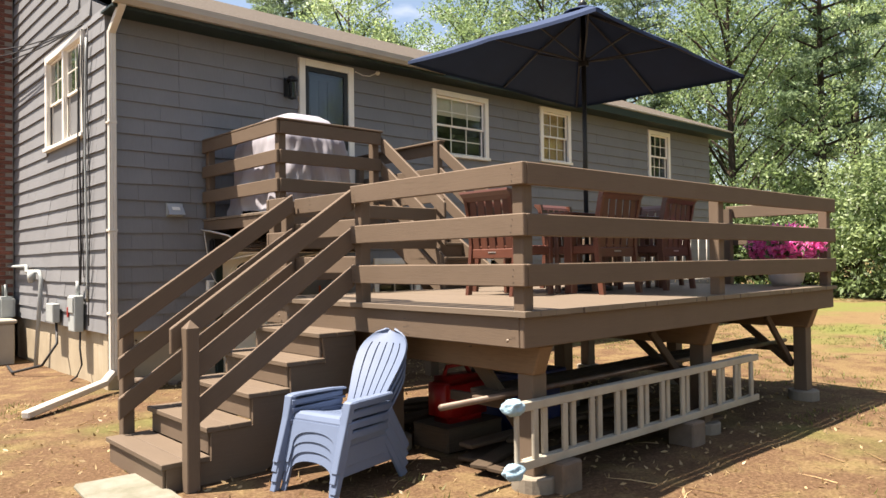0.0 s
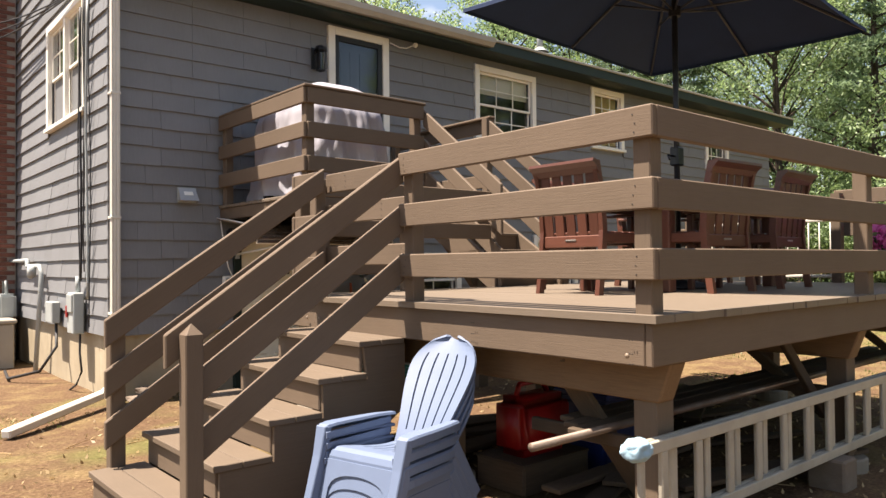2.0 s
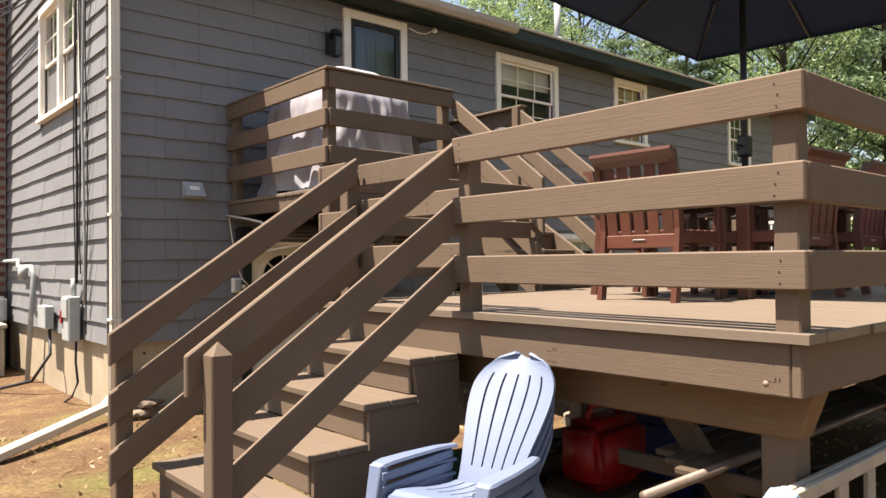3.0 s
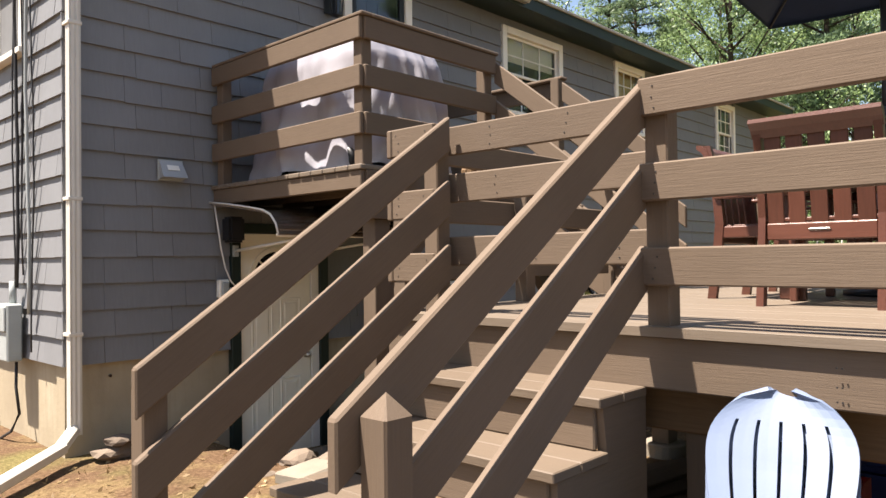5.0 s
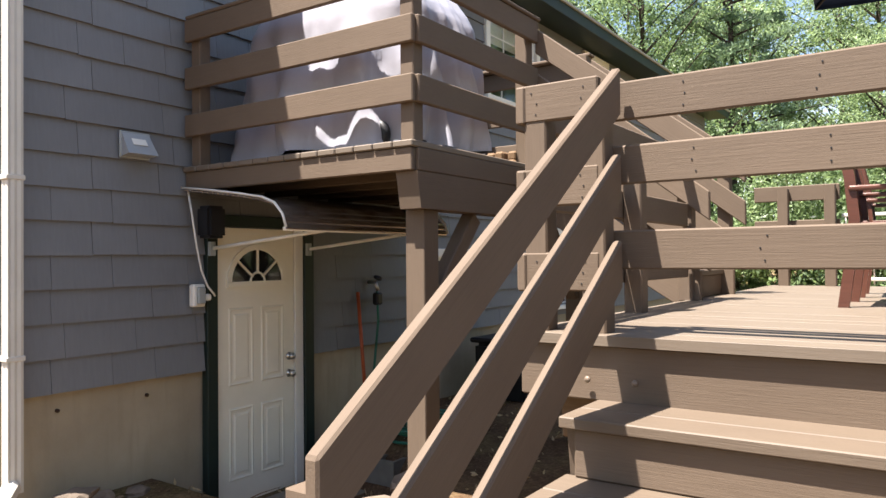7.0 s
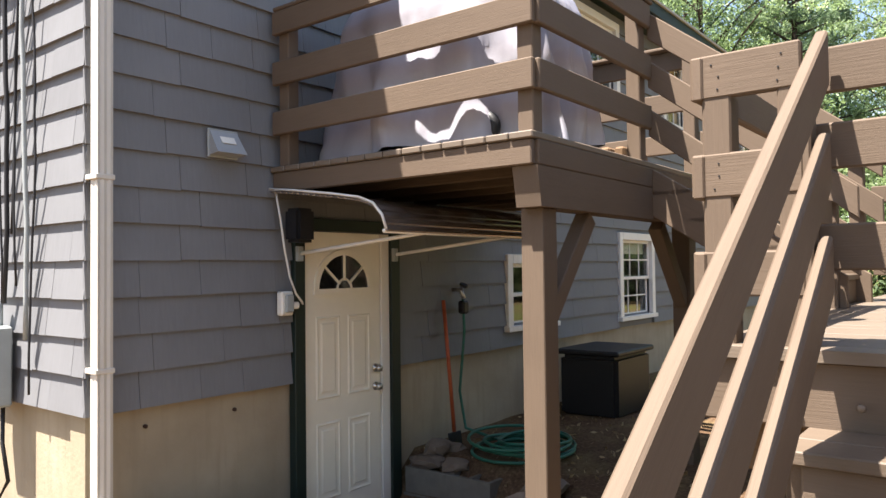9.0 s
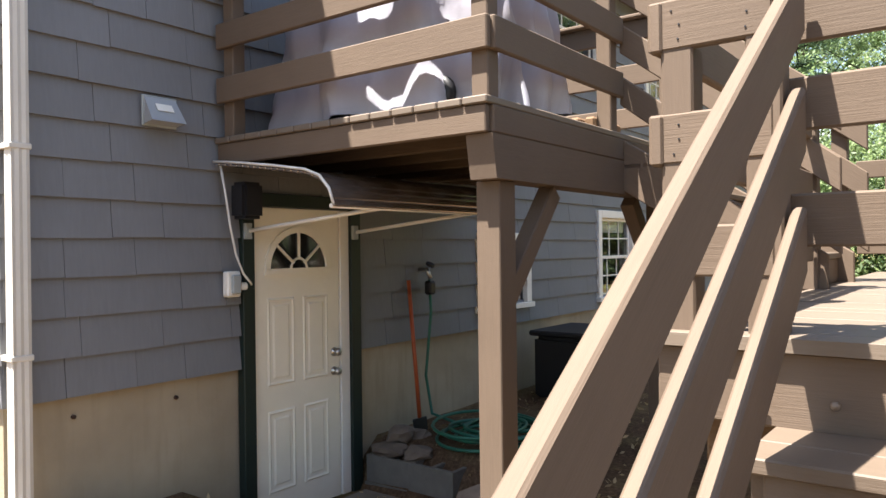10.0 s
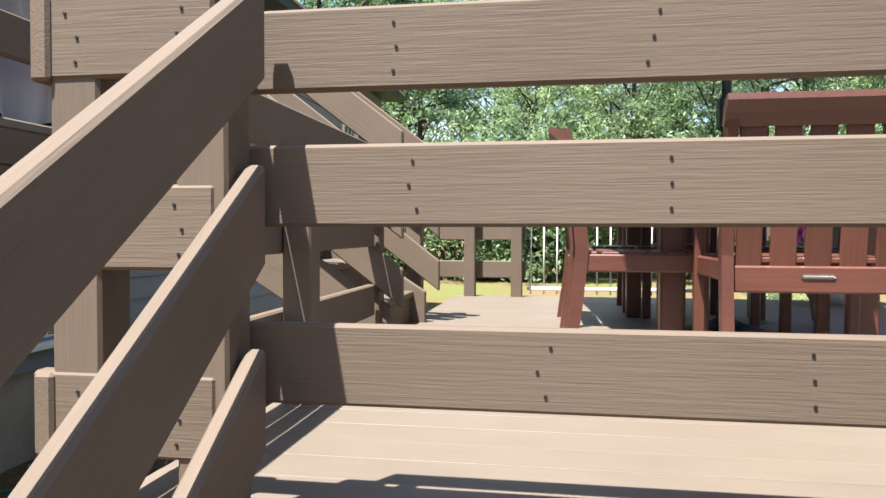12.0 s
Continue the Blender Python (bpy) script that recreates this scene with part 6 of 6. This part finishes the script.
def plant(key, x, y, scale, rz, z=0.0):
    label, cat, name, group = LABELS[key[0]]
    t = empty(name, x, y, z, label, cat, group, rz=rz)
    t.scale = (scale, scale, scale)
    trunk, crown = STOCK[key]
    for nm, me in (("trunk", trunk), ("crown", crown)):
        ob = new(nm, me)
        ob.parent = t
    return t


def woods():
    rnd = random.Random(21)
    tall = KINDS[:5]
    k = 0
    for radius, step, kinds, lo, hi in ((27, 8.0, tall, 0.55, 0.95), (34, 7.5, tall, 0.7, 1.05), (43, 7.0, tall, 0.75, 1.05)):
        az = -40.0
        while az < 108:
            r = radius + rnd.uniform(-2.2, 2.2)
            a = radians(az + rnd.uniform(-2, 2))
            x, y = 2 + r * math.cos(a), -4 + r * math.sin(a)
            if not (x < HX1 + 3 and y < HD + 3):
                key = rnd.choice(tall)
                plant(key, x, y, rnd.uniform(lo, hi), rnd.uniform(0, 360))
            az += step * rnd.uniform(0.8, 1.2)
    az = -42.0
    while az < 70:
        r = 24.5 + rnd.uniform(-1.5, 2.5)
        a = radians(az)
        x, y = 2 + r * math.cos(a), -4 + r * math.sin(a)
        if not (x < HX1 + 3 and y < HD + 3):
            plant(rnd.choice(KINDS[5:]), x, y, rnd.uniform(0.8, 1.25), rnd.uniform(0, 360))
        az += 4.6 * rnd.uniform(0.8, 1.2)
    # Unseen trees added behind the camera to block low sky and fill reflections.
    for az in range(120, 320, 14):
        a = radians(az + rnd.uniform(-4, 4))
        r = 34 + rnd.uniform(-3, 4)
        plant(rnd.choice(tall), 0 + r * math.cos(a), -6 + r * math.sin(a), rnd.uniform(0.7, 0.95), rnd.uniform(0, 360))


woods()
plant(("shrub", 7), 7.6, -6.6, 0.16, 40)
plant(("shrub", 6), 8.3, -6.2, 0.2, 120)


# ---- lawn and litter ----
def scatter():
    rnd = np.random.RandomState(12)
    n = 9000
    x, y = rnd.uniform(-4, 14, n), rnd.uniform(-11, 0.0, n)
    keep = []
    for i in range(n):
        v = noise.noise(Vector((x[i] * 0.8, y[i] * 0.8, 1.0)))
        inside = 0.4 < x[i] < 5.6 and y[i] > -6.3
        if v > (-0.1 if x[i] > 5.5 else 0.12) and not inside:
            keep.append(i)
    c = np.array([(x[i], y[i], ground_height(x[i], y[i])) for i in keep])
    m = len(c)
    reps = 6
    base = np.repeat(c, reps, axis=0) + np.concatenate([rnd.normal(size=(m * reps, 2)) * 0.035, np.zeros((m * reps, 1))], axis=1)
    h = 0.02 + 0.035 * rnd.rand(m * reps, 1)
    lean = rnd.normal(size=(m * reps, 2)) * 0.02
    w = rnd.normal(size=(m * reps, 2)) * 0.003
    v = np.zeros((m * reps, 3, 3))
    v[:, 0], v[:, 1] = base, base
    v[:, 0, :2] -= w
    v[:, 1, :2] += w
    v[:, 2] = base + np.concatenate([lean, h], axis=1)
    me = bpy.data.meshes.new("grass")
    q = m * reps
    me.vertices.add(q * 3)
    me.vertices.foreach_set("co", v.reshape(-1))
    me.loops.add(q * 3)
    me.loops.foreach_set("vertex_index", np.arange(q * 3, dtype=np.int32))
    me.polygons.add(q)
    me.polygons.foreach_set("loop_start", np.arange(0, q * 3, 3, dtype=np.int32))
    me.materials.append(M_GRASS)
    me.update(calc_edges=True)
    tagged(new("grass", me), "sparse short yellow-green grass tufts", "grass", kind="stuff")
    n = 3500
    p = np.stack([rnd.uniform(-3.5, 5.5, n), rnd.uniform(-9, -0.05, n), np.zeros(n)], axis=1)
    p[:, 2] = [ground_height(a, b) + 0.008 for a, b in p[:, :2]]
    me = leaf_mesh("leaf_litter", p, 0.016, rnd, M_LITTER, 1.6)
    tagged(new("leaf_litter", me), "scattered dry leaves and bark chips on the dirt", "leaf litter", kind="stuff")


scatter()
stick_rnd = random.Random(9)
sticks = bmesh.new()
for k in range(70):
    x, y, a, ln = stick_rnd.uniform(-2.8, 4.5), stick_rnd.uniform(-7.8, -0.3), stick_rnd.uniform(0, math.pi), stick_rnd.uniform(0.08, 0.35)
    add_limb(sticks, [Vector((x, y, ground_height(x, y) + 0.008)), Vector((x + 0.5 * ln * math.cos(a), y + 0.5 * ln * math.sin(a) + 0.01, ground_height(x, y) + 0.014)), Vector((x + ln * math.cos(a), y + ln * math.sin(a), ground_height(x, y) + 0.008))], 0.005, 4)
tagged(finish("twigs", sticks, M_LITTER), "dry twigs scattered on the dirt", "twigs", kind="stuff")


# ---- shingles ----
def shingle_mesh(ln, h):
    """A tapered shingle: thick at its lower edge; x along the wall, z up from its lower edge, its face towards -y."""
    bm = bmesh.new()
    v = [bm.verts.new(p) for p in ((0, -0.031, 0), (ln, -0.031, 0), (ln, -0.008, h), (0, -0.008, h), (0, 0.0, 0), (ln, 0.0, 0), (ln, 0.0, h), (0, 0.0, h))]
    for f in ((0, 1, 2, 3), (4, 7, 6, 5), (0, 4, 5, 1), (1, 5, 6, 2), (2, 6, 7, 3), (3, 7, 4, 0)):
        bm.faces.new([v[i] for i in f])
    return bm


def shingles(parent, to_world, u0, u1, z_top, holes, near, seed):
    """Courses of shingles. Those within near (u, z ranges) are pieces of their own, the rest is joined."""
    rnd = random.Random(seed)
    stock, count = {}, 0
    bulk = bmesh.new()
    z, row = SIDE_Z, 0
    while z < z_top - 0.03:
        h = min(COURSE + 0.012, z_top - z)
        spans, mid = [(u0, u1)], z + COURSE / 2
        for a, b, c, d in holes:
            if c < mid < d:
                spans = [s for p, q in spans for s in ((p, min(q, a)), (max(p, b), q)) if s[1] - s[0] > 0.02]
        for p, q in spans:
            u = p
            while u < q - 1e-4:
                fine = near[0] <= u <= near[1] and near[2] <= z <= near[3] and count < 300
                ln = rnd.choice((0.30, 0.38, 0.46, 0.55, 0.66)) if fine else rnd.choice((0.41, 0.61, 0.9, 1.2))
                ln = min(ln, q - u)
                if q - u - ln < 0.06:
                    ln = q - u
                dz = rnd.uniform(-0.004, 0.003)
                if fine:
                    key = (round(ln, 3), round(h, 3))
                    if key not in stock:
                        bm = shingle_mesh(ln - 0.003, h)
                        me = bpy.data.meshes.new("shingle")
                        bm.to_mesh(me)
                        bm.free()
                        me.materials.append(M_SIDING)
                        stock[key] = me
                    place("shingle", stock[key], parent, "", to_world @ Matrix.Translation((u, rnd.uniform(-0.002, 0.002), z + dz)))
                    count += 1
                else:
                    m = to_world @ Matrix.Translation((u, 0, z + dz))
                    v = [bulk.verts.new(m @ Vector(c)) for c in ((0, -0.031, 0), (ln - 0.003, -0.031, 0), (ln - 0.003, -0.008, h), (0, -0.008, h), (0, 0.0, 0), (ln - 0.003, 0.0, 0), (ln - 0.003, 0.0, h), (0, 0.0, h))]
                    for f in ((0, 1, 2, 3), (0, 4, 5, 1), (1, 5, 6, 2), (2, 6, 7, 3), (3, 7, 4, 0)):
                        bulk.faces.new([v[i] for i in f])
                u += ln
        z += COURSE
        row += 1
    bmesh.ops.recalc_face_normals(bulk, faces=bulk.faces[:])
    ob = part("shingle_courses", bulk, M_SIDING, parent)
    ob["kind"] = "stuff"


LONG_FACE = Matrix.Translation((0, 0.018, 0))
GABLE_FACE = Matrix(((0, 1, 0, HX0 + 0.018), (-1, 0, 0, 0), (0, 0, 1, 0), (0, 0, 0, 1)))
shingles(wall_long, LONG_FACE, HX0 - 0.008, HX1, EAVE_Z, WINDOWS + [UP_DOOR, LOW_DOOR], (0.0, 3.2, 0.6, 3.4), 31)
shingles(wall_gable, GABLE_FACE, -HD, 0.004, EAVE_Z + 0.12, [(-GABLE_WIN[1], -GABLE_WIN[0], GABLE_WIN[2], GABLE_WIN[3])], (-3.6, 0.1, 0.6, 4.4), 32)
peak_rnd, peak_bulk = random.Random(33), bmesh.new()
z = EAVE_Z + 0.14
while z < EAVE_Z + 1.65:
    inset = (z + COURSE - EAVE_Z - 0.1) / 0.42
    v = inset
    while v < HD - inset:
        ln = min(peak_rnd.choice((0.41, 0.61, 0.9, 1.2)), HD - inset - v)
        x = HX0 + 0.018
        c = [peak_bulk.verts.new(p) for p in ((x - 0.031, v, z), (x - 0.031, v + ln - 0.003, z), (x - 0.008, v + ln - 0.003, z + COURSE + 0.01), (x - 0.008, v, z + COURSE + 0.01), (x, v, z), (x, v + ln - 0.003, z), (x, v + ln - 0.003, z + COURSE + 0.01), (x, v, z + COURSE + 0.01))]
        for f in ((0, 1, 2, 3), (0, 4, 5, 1), (1, 5, 6, 2), (2, 6, 7, 3), (3, 7, 4, 0)):
            peak_bulk.faces.new([c[i] for i in f])
        v += ln
    z += COURSE
bmesh.ops.recalc_face_normals(peak_bulk, faces=peak_bulk.faces[:])
peak = part("shingle_courses", peak_bulk, M_SIDING, gable_peak)
peak["kind"] = "stuff"
